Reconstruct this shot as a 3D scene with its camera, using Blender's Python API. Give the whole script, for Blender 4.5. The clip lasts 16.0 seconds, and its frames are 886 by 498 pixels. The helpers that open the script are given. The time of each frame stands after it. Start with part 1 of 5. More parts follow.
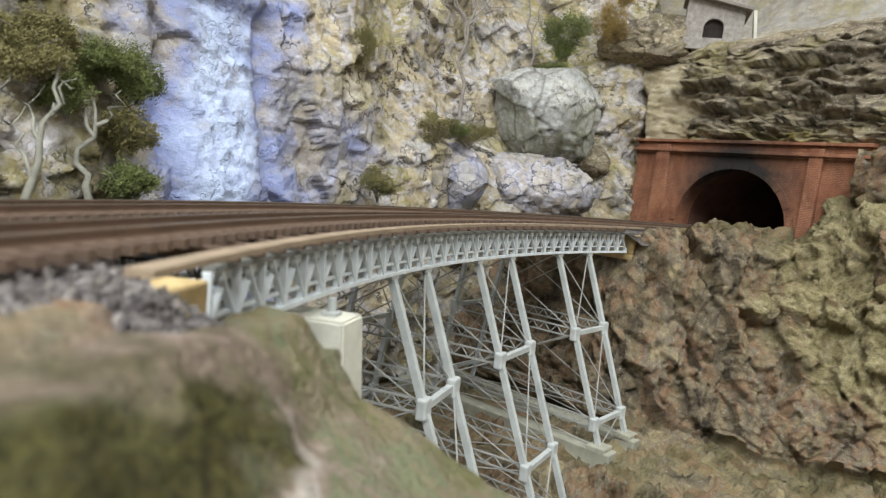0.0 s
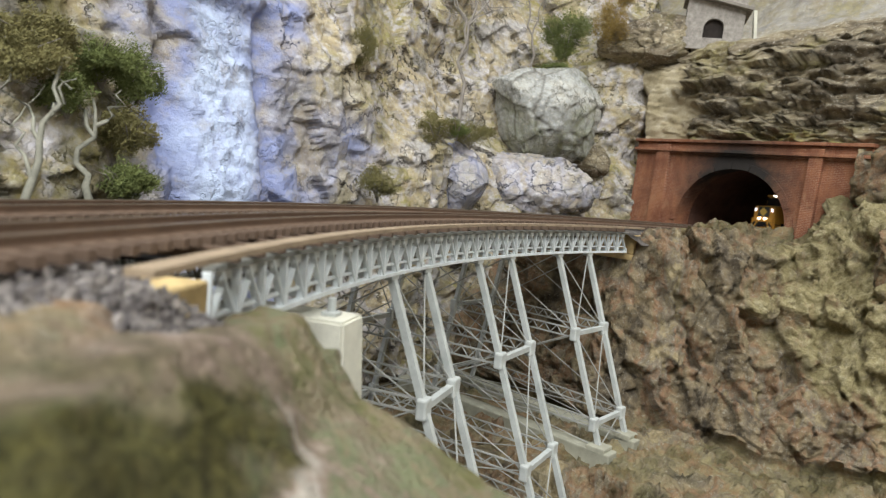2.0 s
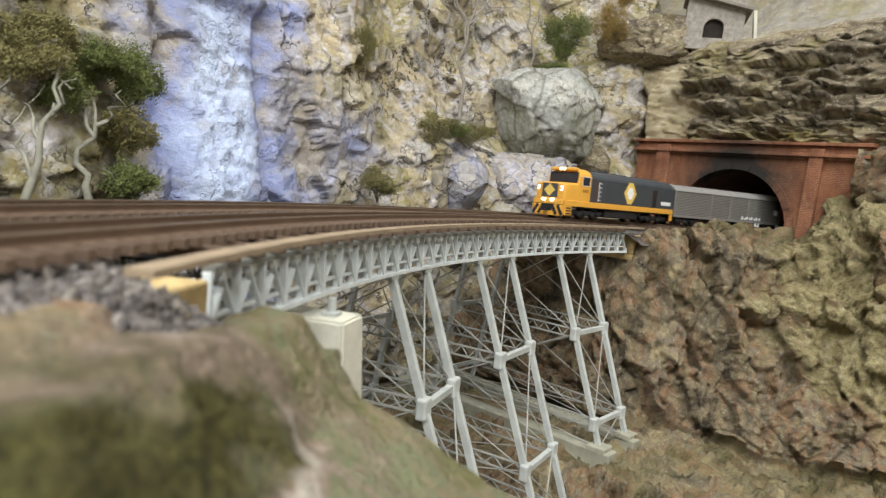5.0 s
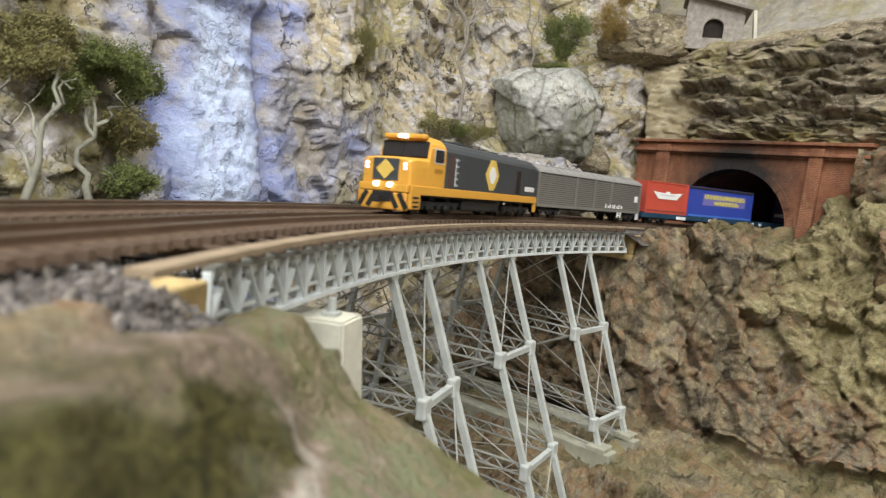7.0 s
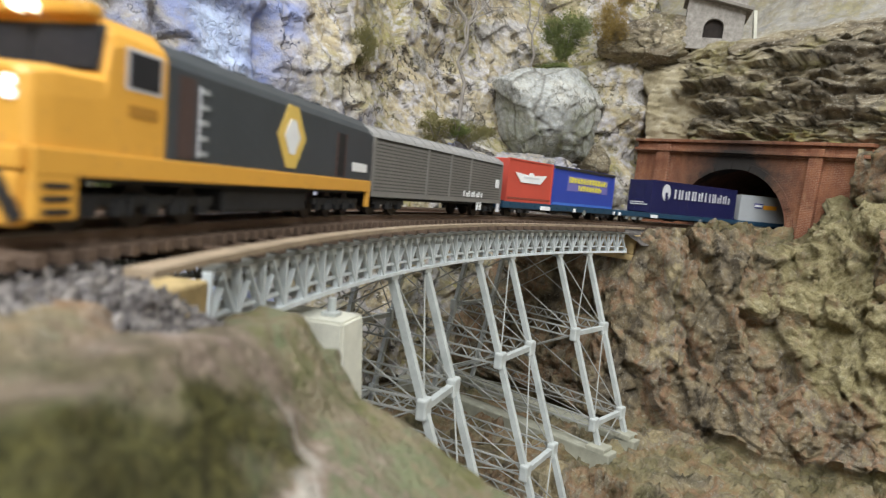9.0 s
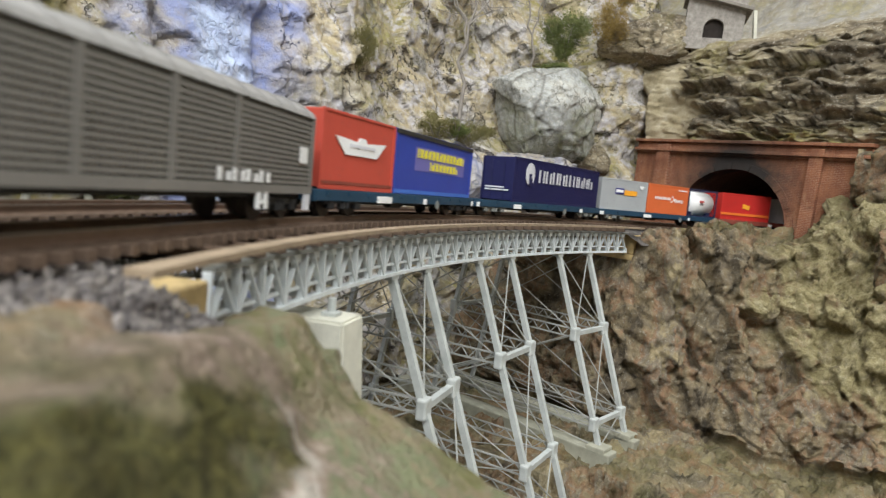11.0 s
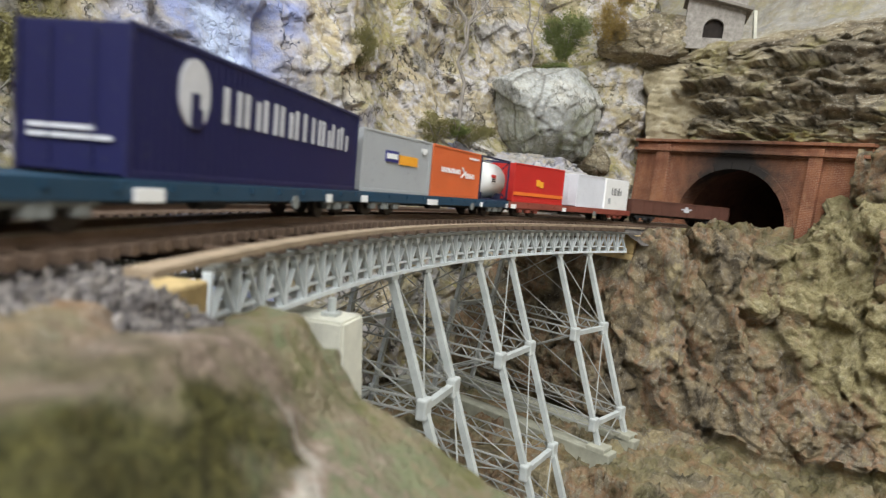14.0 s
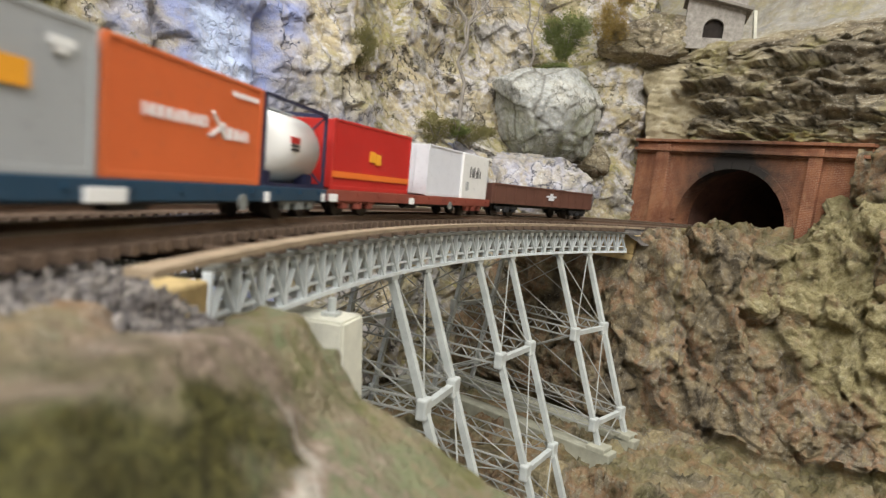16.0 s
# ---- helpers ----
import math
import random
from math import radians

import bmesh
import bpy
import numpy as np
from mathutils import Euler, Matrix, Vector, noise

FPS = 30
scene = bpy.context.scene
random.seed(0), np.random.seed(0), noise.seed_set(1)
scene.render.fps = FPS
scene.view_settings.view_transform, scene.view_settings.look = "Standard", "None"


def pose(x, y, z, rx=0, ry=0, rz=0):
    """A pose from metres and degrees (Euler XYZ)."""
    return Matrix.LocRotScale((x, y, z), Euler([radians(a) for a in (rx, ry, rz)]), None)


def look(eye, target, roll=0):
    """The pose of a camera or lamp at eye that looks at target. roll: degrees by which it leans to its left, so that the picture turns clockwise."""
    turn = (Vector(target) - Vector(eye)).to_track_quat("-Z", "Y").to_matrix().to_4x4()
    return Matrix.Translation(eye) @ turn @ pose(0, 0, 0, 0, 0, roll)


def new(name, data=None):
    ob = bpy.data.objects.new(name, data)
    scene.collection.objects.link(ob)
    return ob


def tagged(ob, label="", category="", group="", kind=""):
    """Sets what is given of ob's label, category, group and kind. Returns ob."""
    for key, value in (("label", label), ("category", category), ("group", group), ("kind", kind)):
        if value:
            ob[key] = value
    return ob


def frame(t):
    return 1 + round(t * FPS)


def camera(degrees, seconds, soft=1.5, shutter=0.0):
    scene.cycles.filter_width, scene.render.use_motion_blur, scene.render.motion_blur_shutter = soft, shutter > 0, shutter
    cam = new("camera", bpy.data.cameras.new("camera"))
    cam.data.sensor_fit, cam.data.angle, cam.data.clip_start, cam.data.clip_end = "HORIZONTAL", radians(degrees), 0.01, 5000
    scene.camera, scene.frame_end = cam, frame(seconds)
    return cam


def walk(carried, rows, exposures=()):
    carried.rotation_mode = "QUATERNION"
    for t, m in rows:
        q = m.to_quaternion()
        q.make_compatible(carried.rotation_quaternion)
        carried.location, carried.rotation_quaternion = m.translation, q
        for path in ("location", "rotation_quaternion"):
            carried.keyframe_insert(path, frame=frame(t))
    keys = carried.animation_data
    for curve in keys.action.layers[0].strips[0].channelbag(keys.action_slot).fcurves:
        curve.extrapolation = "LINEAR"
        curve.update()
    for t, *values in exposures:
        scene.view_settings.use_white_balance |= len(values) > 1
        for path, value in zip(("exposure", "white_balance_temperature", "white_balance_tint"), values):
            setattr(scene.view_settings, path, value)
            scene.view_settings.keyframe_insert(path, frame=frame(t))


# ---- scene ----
cam = camera(72.7, 16.0, soft=1.3, shutter=0.6)
EYE = Vector((0.0, 0.0, 0.0152))
CAMERA_POSE = look(EYE, EYE + Vector((0.0, 0.99538, -0.09605)), 5.117)
walk(cam, [(0.0, CAMERA_POSE), (16.0, CAMERA_POSE)],
     [(0.0, 0.0, 6350, 8), (2.0, 0.0, 6500, 8), (4.0, 0.0, 6650, 8), (8.2, 0.0, 6750, 8), (9.0, 0.0, 6350, 8), (11.5, 0.0, 6450, 8), (12.5, 0.0, 6450, 8), (13.5, 0.0, 6350, 8), (14.2, 0.0, 6450, 8), (15.0, 0.0, 6250, 8), (15.6, 0.02, 6900, 9), (16.0, 0.02, 6800, 9)])
cam.data.dof.use_dof = True
cam.data.dof.focus_distance = 0.49
cam.data.dof.aperture_fstop = 15.0

# ---- world and light: a closed hobby room with ceiling fittings ----
world = bpy.data.worlds.new("room_air")
world.use_nodes = True
world.node_tree.nodes["Background"].inputs[0].default_value = (0.9, 0.95, 1.0, 1)
world.node_tree.nodes["Background"].inputs[1].default_value = 0.19
scene.world = world
scene.view_settings.exposure = 0.0


def area_lamp(name, x, y, z, sx, sy, watts, colour):
    data = bpy.data.lights.new(name, "AREA")
    data.shape, data.size, data.size_y, data.energy, data.color = "RECTANGLE", sx, sy, watts, colour
    ob = new(name, data)
    ob.matrix_world = pose(x, y, z)
    return ob


area_lamp("ceiling_tube_light", 0.0, -0.9, 1.4, 2.4, 0.5, 99.0, (0.96, 0.985, 1.0))
area_lamp("ceiling_tube_light", -0.1, 0.25, 1.4, 1.6, 0.4, 12.0, (0.93, 0.97, 1.0))

# ---- vector noise ----


def lattice(ix, iy, iz, seed):
    h = (ix * 374761393 + iy * 668265263 + iz * 2147483647 + seed * 974711) & 0xFFFFFFFF
    h = ((h ^ (h >> 13)) * 1274126177) & 0xFFFFFFFF
    h = ((h ^ (h >> 15)) * 2246822519) & 0xFFFFFFFF
    return ((h ^ (h >> 16)) & 0xFFFF) / 65535.0


def vnoise(p, size, seed=0):
    """Smooth value noise from 0 to 1 at points p (n x 3), with cells of that size in metres."""
    q = p / size
    i = np.floor(q).astype(np.int64)
    f = q - i
    f = f * f * (3 - 2 * f)
    out = 0
    for dx in (0, 1):
        for dy in (0, 1):
            for dz in (0, 1):
                w = (f[:, 0] if dx else 1 - f[:, 0]) * (f[:, 1] if dy else 1 - f[:, 1]) * (f[:, 2] if dz else 1 - f[:, 2])
                out = out + w * lattice(i[:, 0] + dx, i[:, 1] + dy, i[:, 2] + dz, seed)
    return out


def fbm(p, size, octaves=4, seed=0, gain=0.5):
    total, amp, norm = 0, 1.0, 0
    for k in range(octaves):
        total = total + amp * vnoise(p, size / 2 ** k, seed + 7 * k)
        norm += amp
        amp *= gain
    return total / norm


def ridged(p, size, octaves=4, seed=0, gain=0.55):
    total, amp, norm = 0, 1.0, 0
    for k in range(octaves):
        total = total + amp * (1 - np.abs(2 * vnoise(p, size / 2 ** k, seed + 11 * k) - 1))
        norm += amp
        amp *= gain
    return total / norm


def facets(p, size, seed=0):
    """Broken-rock facets: each cell is a plane of its own tilt; returns height about -0.5 to 0.5 and the cell's edge closeness."""
    q = p / size
    base = np.floor(q).astype(np.int64)
    best = np.full(len(p), 9.0)
    second = np.full(len(p), 9.0)
    height = np.zeros(len(p))
    for dx in (-1, 0, 1):
        for dy in (-1, 0, 1):
            for dz in (-1, 0, 1):
                c = base + (dx, dy, dz)
                jit = [lattice(c[:, 0], c[:, 1], c[:, 2], seed + s) for s in (1, 2, 3, 4, 5, 6, 7)]
                d = q - (c + np.stack(jit[:3], 1))
                dist = (d * d).sum(1)
                hgt = jit[3] - 0.5 + (d * (np.stack(jit[4:7], 1) - 0.5)).sum(1) * 1.4
                near = dist < best
                second = np.where(near, best, np.minimum(second, dist))
                height = np.where(near, hgt, height)
                best = np.where(near, dist, best)
    return height, np.sqrt(second) - np.sqrt(best)


def smooth(x, a, b):
    t = np.clip((x - a) / (b - a), 0, 1)
    return t * t * (3 - 2 * t)


# ---- materials ----


class Graph:
    def __init__(self, name):
        self.mat = bpy.data.materials.new(name)
        self.mat.use_nodes = True
        self.nodes, self.links = self.mat.node_tree.nodes, self.mat.node_tree.links
        self.bsdf = self.nodes["Principled BSDF"]
        self.coord = self.nodes.new("ShaderNodeTexCoord").outputs["Object"]

    def link(self, a, b):
        self.links.new(a, b)

    def noise(self, size, detail=4.0, rough=0.6, stretch=None):
        n = self.nodes.new("ShaderNodeTexNoise")
        n.inputs["Scale"].default_value = 1.0 / size
        n.inputs["Detail"].default_value = detail
        n.inputs["Roughness"].default_value = rough
        src = self.coord
        if stretch:
            m = self.nodes.new("ShaderNodeMapping")
            m.inputs["Scale"].default_value = stretch
            self.link(src, m.inputs[0])
            src = m.outputs[0]
        self.link(src, n.inputs["Vector"])
        return n.outputs["Fac"]

    def ramp(self, fac, stops):
        r = self.nodes.new("ShaderNodeValToRGB")
        e = r.color_ramp.elements
        while len(e) < len(stops):
            e.new(0.5)
        for el, (pos, col) in zip(e, stops):
            el.position, el.color = pos, (*col, 1) if len(col) == 3 else col
        self.link(fac, r.inputs[0])
        return r.outputs[0]

    def band(self, fac, lo, hi):
        m = self.nodes.new("ShaderNodeMapRange")
        m.inputs[1].default_value, m.inputs[2].default_value = lo, hi
        self.link(fac, m.inputs[0])
        return m.outputs[0]

    def mix(self, fac, a, b, mode="MIX"):
        m = self.nodes.new("ShaderNodeMix")
        m.data_type, m.blend_type = "RGBA", mode
        for sock, val in ((m.inputs[0], fac), (m.inputs[6], a), (m.inputs[7], b)):
            if hasattr(val, "is_output"):
                self.link(val, sock)
            elif sock == m.inputs[0]:
                sock.default_value = val
            else:
                sock.default_value = (*val, 1)
        return m.outputs[2]

    def attribute(self, name):
        a = self.nodes.new("ShaderNodeAttribute")
        a.attribute_name = name
        return a.outputs["Fac"]

    def math(self, op, a, b):
        m = self.nodes.new("ShaderNodeMath")
        m.operation = op
        for sock, val in ((m.inputs[0], a), (m.inputs[1], b)):
            if hasattr(val, "is_output"):
                self.link(val, sock)
            else:
                sock.default_value = val
        return m.outputs[0]

    def random(self):
        return self.nodes.new("ShaderNodeObjectInfo").outputs["Random"]

    def island(self):
        return self.nodes.new("ShaderNodeNewGeometry").outputs["Random Per Island"]

    def bump(self, height, distance, strength=1.0):
        b = self.nodes.new("ShaderNodeBump")
        b.inputs["Strength"].default_value, b.inputs["Distance"].default_value = strength, distance
        self.link(height, b.inputs["Height"])
        self.link(b.outputs[0], self.bsdf.inputs["Normal"])

    def done(self, colour, roughness=0.8, metallic=0.0, specular=0.3):
        for sock, val in ((self.bsdf.inputs["Base Color"], colour), (self.bsdf.inputs["Roughness"], roughness)):
            if hasattr(val, "is_output"):
                self.link(val, sock)
            else:
                sock.default_value = (*val, 1) if isinstance(val, tuple) else val
        self.bsdf.inputs["Metallic"].default_value = metallic
        self.bsdf.inputs["Specular IOR Level"].default_value = specular
        return self.mat


def rock_material(name, stops, size=0.03, streak=(1, 1, 1), crease_tone=(0.07, 0.06, 0.045), moss=(0.12, 0.13, 0.03), bump=0.0012, pale=(0.62, 0.58, 0.5), lines=0.7):
    g = Graph(name)
    big = g.noise(size, 5, 0.62, streak)
    fine = g.noise(size * 0.16, 5, 0.7, streak)
    col = g.ramp(g.band(big, 0.3, 0.7), stops)
    col = g.mix(g.band(fine, 0.4, 0.62), g.mix(0.75, col, (0.62, 0.58, 0.52), "MULTIPLY"), col)
    col = g.mix(g.band(g.noise(size * 0.09, 4, 0.7), 0.56, 0.74), col, pale)
    # hairline cracks where two noises cross their mean
    web = g.math("ABSOLUTE", g.math("SUBTRACT", g.noise(size * 0.55, 5, 0.6, streak), 0.5), 0.0)
    web2 = g.math("ABSOLUTE", g.math("SUBTRACT", g.noise(size * 0.22, 4, 0.6, streak), 0.5), 0.0)
    hair = g.math("MAXIMUM", g.math("MULTIPLY", g.band(web, 0.016, 0.003), g.band(g.noise(size * 0.8, 3, 0.5), 0.42, 0.55)),
                  g.math("MULTIPLY", g.band(web2, 0.02, 0.004), g.band(g.noise(size * 0.5, 3, 0.5), 0.58, 0.68)))
    col = g.mix(g.math("MULTIPLY", hair, lines), col, crease_tone)
    # same dark tone along facet edges and in the ridge-noise lows
    col = g.mix(g.math("MULTIPLY", g.attribute("crack"), 0.88), col, crease_tone)
    # bluish tints: rock and waterfall colour, with blue light on the fall mixed in
    col = g.mix(g.math("MULTIPLY", g.attribute("blue"), g.band(g.noise(0.018, 5, 0.72), 0.2, 0.52)), col, (0.29, 0.33, 0.55))
    col = g.mix(g.math("MULTIPLY", g.attribute("pale_tint"), g.band(g.noise(0.012, 4, 0.7, (1, 1, 0.5)), 0.25, 0.55)), col, (0.62, 0.72, 0.96))
    mossy = g.mix(g.band(g.noise(0.006, 4, 0.7), 0.35, 0.65), moss, tuple(1.8 * c for c in moss))
    col = g.mix(g.math("MULTIPLY", g.attribute("moss"), g.band(g.noise(0.012, 5, 0.7), 0.3, 0.6)), col, mossy)
    tan = g.ramp(g.band(g.noise(0.02, 6, 0.7), 0.3, 0.7), [(0.0, (0.2, 0.165, 0.1)), (0.4, (0.34, 0.285, 0.18)), (0.7, (0.42, 0.36, 0.25)), (1.0, (0.54, 0.49, 0.38))])
    col = g.mix(g.attribute("tan"), col, tan)
    grass = g.ramp(g.band(g.noise(0.008, 6, 0.75), 0.3, 0.7), [(0.0, (0.14, 0.115, 0.055)), (0.4, (0.28, 0.235, 0.12)), (0.7, (0.36, 0.31, 0.175)), (1.0, (0.5, 0.44, 0.3))])
    col = g.mix(g.math("MULTIPLY", g.attribute("grass"), g.band(g.noise(0.014, 5, 0.7), 0.3, 0.5)), col, grass)
    turf = g.ramp(g.band(g.noise(0.03, 6, 0.68), 0.33, 0.67), [(0.0, (0.06, 0.06, 0.02)), (0.28, (0.13, 0.135, 0.06)), (0.46, (0.21, 0.17, 0.115)), (0.62, (0.15, 0.18, 0.1)), (0.82, (0.27, 0.2, 0.165)), (1.0, (0.5, 0.45, 0.4))])
    col = g.mix(g.attribute("turf"), col, turf)
    soil = g.ramp(g.band(g.noise(0.012, 6, 0.72), 0.3, 0.7), [(0.0, (0.06, 0.05, 0.03)), (0.4, (0.16, 0.125, 0.09)), (0.65, (0.23, 0.17, 0.135)), (0.88, (0.3, 0.235, 0.2)), (1.0, (0.55, 0.48, 0.44))])
    col = g.mix(g.attribute("soil"), col, soil)
    clump = g.mix(g.band(g.noise(0.003, 4, 0.7), 0.35, 0.65), (0.022, 0.021, 0.006), (0.085, 0.076, 0.022))
    col = g.mix(g.attribute("clump"), col, clump)
    height = g.math("ADD", g.noise(size * 0.2, 6, 0.75), g.math("MULTIPLY", g.noise(size * 0.05, 3, 0.7), 0.4))
    g.bump(g.math("SUBTRACT", height, g.math("MULTIPLY", hair, 0.5 * lines)), bump)
    return g.done(col, 0.85, 0, 0.2)


def paint(name, colour, dark=0.75, rough=0.5, grain=0.012, bump=0.0001, metallic=0.0, stretch=None):
    g = Graph(name)
    n = g.noise(grain, 5, 0.65, stretch)
    speck = g.noise(grain * 0.12, 3, 0.6)
    col = g.mix(g.band(n, 0.3, 0.72), tuple(c * dark for c in colour), colour)
    col = g.mix(g.band(speck, 0.6, 0.8), col, tuple(c * 0.6 + 0.03 for c in colour))
    g.bump(speck, bump)
    return g.done(col, rough, metallic, 0.4)


def glow(name, colour, strength):
    g = Graph(name)
    g.bsdf.inputs["Emission Color"].default_value = (*colour, 1)
    g.bsdf.inputs["Emission Strength"].default_value = strength
    return g.done(colour, 0.4)


CLIFF = rock_material("cliff_rock", [(0.0, (0.27, 0.25, 0.22)), (0.2, (0.47, 0.45, 0.45)), (0.42, (0.5, 0.42, 0.27)), (0.6, (0.56, 0.54, 0.57)), (0.78, (0.52, 0.45, 0.3)), (1.0, (0.72, 0.66, 0.54))], 0.07, bump=0.0022, pale=(0.72, 0.68, 0.6), lines=0.95, moss=(0.16, 0.14, 0.045))
STRATA = rock_material("strata_rock", [(0.0, (0.12, 0.1, 0.075)), (0.35, (0.24, 0.2, 0.145)), (0.65, (0.34, 0.29, 0.2)), (1.0, (0.46, 0.4, 0.28))], 0.045, (0.6, 0.6, 1.8), moss=(0.17, 0.15, 0.05))
BROWN_ROCK = rock_material("brown_rock", [(0.0, (0.065, 0.055, 0.045)), (0.25, (0.19, 0.155, 0.11)), (0.42, (0.3, 0.24, 0.15)), (0.55, (0.3, 0.185, 0.11)), (0.68, (0.26, 0.22, 0.165)), (0.82, (0.36, 0.29, 0.17)), (1.0, (0.46, 0.39, 0.25))], 0.04, (1, 1, 0.6), (0.035, 0.03, 0.025), (0.12, 0.11, 0.045), 0.0035, (0.38, 0.35, 0.28), 0.3)
BOULDER = rock_material("boulder_rock", [(0.0, (0.28, 0.28, 0.27)), (0.5, (0.42, 0.43, 0.42)), (1.0, (0.56, 0.55, 0.5))], 0.04)
BALLAST = paint("ballast_stone", (0.15, 0.13, 0.118), 0.35, 0.95, 0.004, 0.0006)
SLEEPER = paint("sleeper_brown", (0.135, 0.088, 0.06), 0.6, 0.8, 0.006)
RAIL = paint("rusty_rail", (0.19, 0.125, 0.088), 0.7, 0.55, 0.01, metallic=0.3)
RAIL_TOP = paint("worn_rail_head", (0.3, 0.25, 0.2), 0.7, 0.35, 0.01, metallic=0.8)
PLANK = paint("deck_timber", (0.33, 0.25, 0.17), 0.6, 0.8, 0.01)
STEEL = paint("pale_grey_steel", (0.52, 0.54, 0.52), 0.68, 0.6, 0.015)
FAR_STEEL = paint("shaded_far_steel", (0.2, 0.2, 0.18), 0.6, 0.7, 0.012)
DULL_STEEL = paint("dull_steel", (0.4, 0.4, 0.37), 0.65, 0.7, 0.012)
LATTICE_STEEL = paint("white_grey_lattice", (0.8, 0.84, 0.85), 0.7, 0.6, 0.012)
CONCRETE = paint("cream_concrete", (0.66, 0.64, 0.54), 0.8, 0.85, 0.01, 0.0002)
FOOTING = paint("mossy_concrete", (0.38, 0.37, 0.29), 0.65, 0.9, 0.012, 0.0003)
TIMBER = paint("ochre_timber", (0.68, 0.5, 0.24), 0.55, 0.85, 0.008, 0.0006)
STONE = paint("hut_stone", (0.44, 0.4, 0.36), 0.45, 0.9, 0.007, 0.0012)
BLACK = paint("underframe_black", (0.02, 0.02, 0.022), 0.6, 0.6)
DOORWAY_DARK = paint("doorway_shade", (0.03, 0.022, 0.018), 0.6, 0.95)
WALL_PAINT = paint("room_wall_paint", (0.78, 0.77, 0.74), 0.95, 0.9, 0.3)
FLOOR_BOARD = paint("room_floor", (0.25, 0.2, 0.16), 0.85, 0.7, 0.2)
LEAF = paint("dark_leaf", (0.17, 0.2, 0.06), 0.55, 0.8, 0.006)
LEAF_OLIVE = paint("olive_leaf", (0.23, 0.205, 0.08), 0.6, 0.85, 0.006)
LEAF_RUST = paint("rust_leaf", (0.35, 0.24, 0.07), 0.55, 0.85, 0.006)
PALE_BARK = paint("pale_gum_bark", (0.33, 0.32, 0.26), 0.5, 0.9, 0.008, 0.0004)
BARK = paint("grey_bark", (0.27, 0.24, 0.21), 0.55, 0.9, 0.006)
YELLOW = paint("golden_yellow_paint", (0.68, 0.345, 0.055), 0.92, 0.4, 0.02)
CHARCOAL = paint("charcoal_paint", (0.055, 0.062, 0.07), 0.8, 0.45, 0.02)
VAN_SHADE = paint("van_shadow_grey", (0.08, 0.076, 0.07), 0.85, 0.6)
LETTER_PALE = paint("worn_pale_lettering", (0.6, 0.6, 0.63), 0.75, 0.5)
GREY_BODY = paint("van_grey_paint", (0.19, 0.18, 0.165), 0.85, 0.55, 0.02)
ROOF_GREY = paint("roof_grey_paint", (0.26, 0.25, 0.24), 0.85, 0.6, 0.02)
RED_CURTAIN = paint("red_curtain", (0.5, 0.075, 0.05), 0.88, 0.45, 0.02)
BLUE_CURTAIN = paint("blue_curtain", (0.034, 0.062, 0.35), 0.88, 0.4, 0.02)
NAVY = paint("navy_paint", (0.014, 0.015, 0.068), 0.85, 0.4, 0.02)
WAGON_BLUE = paint("wagon_blue_paint", (0.018, 0.055, 0.1), 0.75, 0.5, 0.015)
BOX_GREY = paint("container_grey", (0.36, 0.37, 0.38), 0.9, 0.5, 0.02)
ORANGE = paint("container_orange", (0.62, 0.14, 0.045), 0.9, 0.45, 0.02)
TANK_WHITE = paint("tank_white", (0.8, 0.79, 0.78), 0.92, 0.35, 0.02)
RED_BOX = paint("container_red", (0.5, 0.03, 0.025), 0.85, 0.4, 0.02)
ORANGE_BAND = paint("orange_band", (0.75, 0.17, 0.03), 0.9, 0.4)
WAGON_RED = paint("wagon_rust_red", (0.25, 0.06, 0.04), 0.75, 0.6, 0.012)
WHITE = paint("white_lettering", (0.8, 0.8, 0.8), 0.9, 0.5)
PALE_GREY = paint("pale_grey_box", (0.62, 0.62, 0.66), 0.92, 0.5)
GOLD = paint("gold_emblem", (0.72, 0.5, 0.12), 0.9, 0.5)
LETTER_YELLOW = paint("yellow_lettering", (0.75, 0.66, 0.05), 0.9, 0.5)
LETTER_ORANGE = paint("orange_lettering", (0.8, 0.35, 0.03), 0.9, 0.5)
LETTER_NAVY = paint("navy_lettering", (0.04, 0.04, 0.2), 0.9, 0.5)
LETTER_BLACK = paint("black_lettering", (0.03, 0.03, 0.03), 0.9, 0.5)
BROWN_WAGON = paint("brown_wagon_paint", (0.12, 0.05, 0.035), 0.75, 0.6, 0.012)
GLASS_DARK = paint("dark_cab_glass", (0.03, 0.03, 0.035), 0.8, 0.12)
FRAME_DARK = paint("tank_frame_navy", (0.02, 0.022, 0.06), 0.8, 0.5)
BOGIE_GREY = paint("bogie_grey", (0.22, 0.23, 0.22), 0.6, 0.7, 0.008)
WHEEL = paint("wheel_steel", (0.06, 0.05, 0.045), 0.7, 0.5, 0.008, metallic=0.5)
HEADLIGHT = glow("lit_headlight", (1.0, 0.93, 0.75), 4.0)
MARKER = glow("lit_marker_light", (0.85, 0.85, 1.0), 3.0)

# ---- mesh helpers ----


def part(name, bm, material, parent=None, label="", smooth_shade=False):
    me = bpy.data.meshes.new(name)
    bm.to_mesh(me)
    bm.free()
    for m in material if isinstance(material, (list, tuple)) else [material]:
        me.materials.append(m)
    if smooth_shade:
        for p in me.polygons:
            p.use_smooth = True
    ob = new(name, me)
    if parent is not None:
        ob.parent = parent
    if label:
        tagged(ob, label)
    return ob


def thing(name, label, category, group="", kind=""):
    ob = new(name)
    ob.empty_display_size = 0.02
    return tagged(ob, label, category, group, kind)


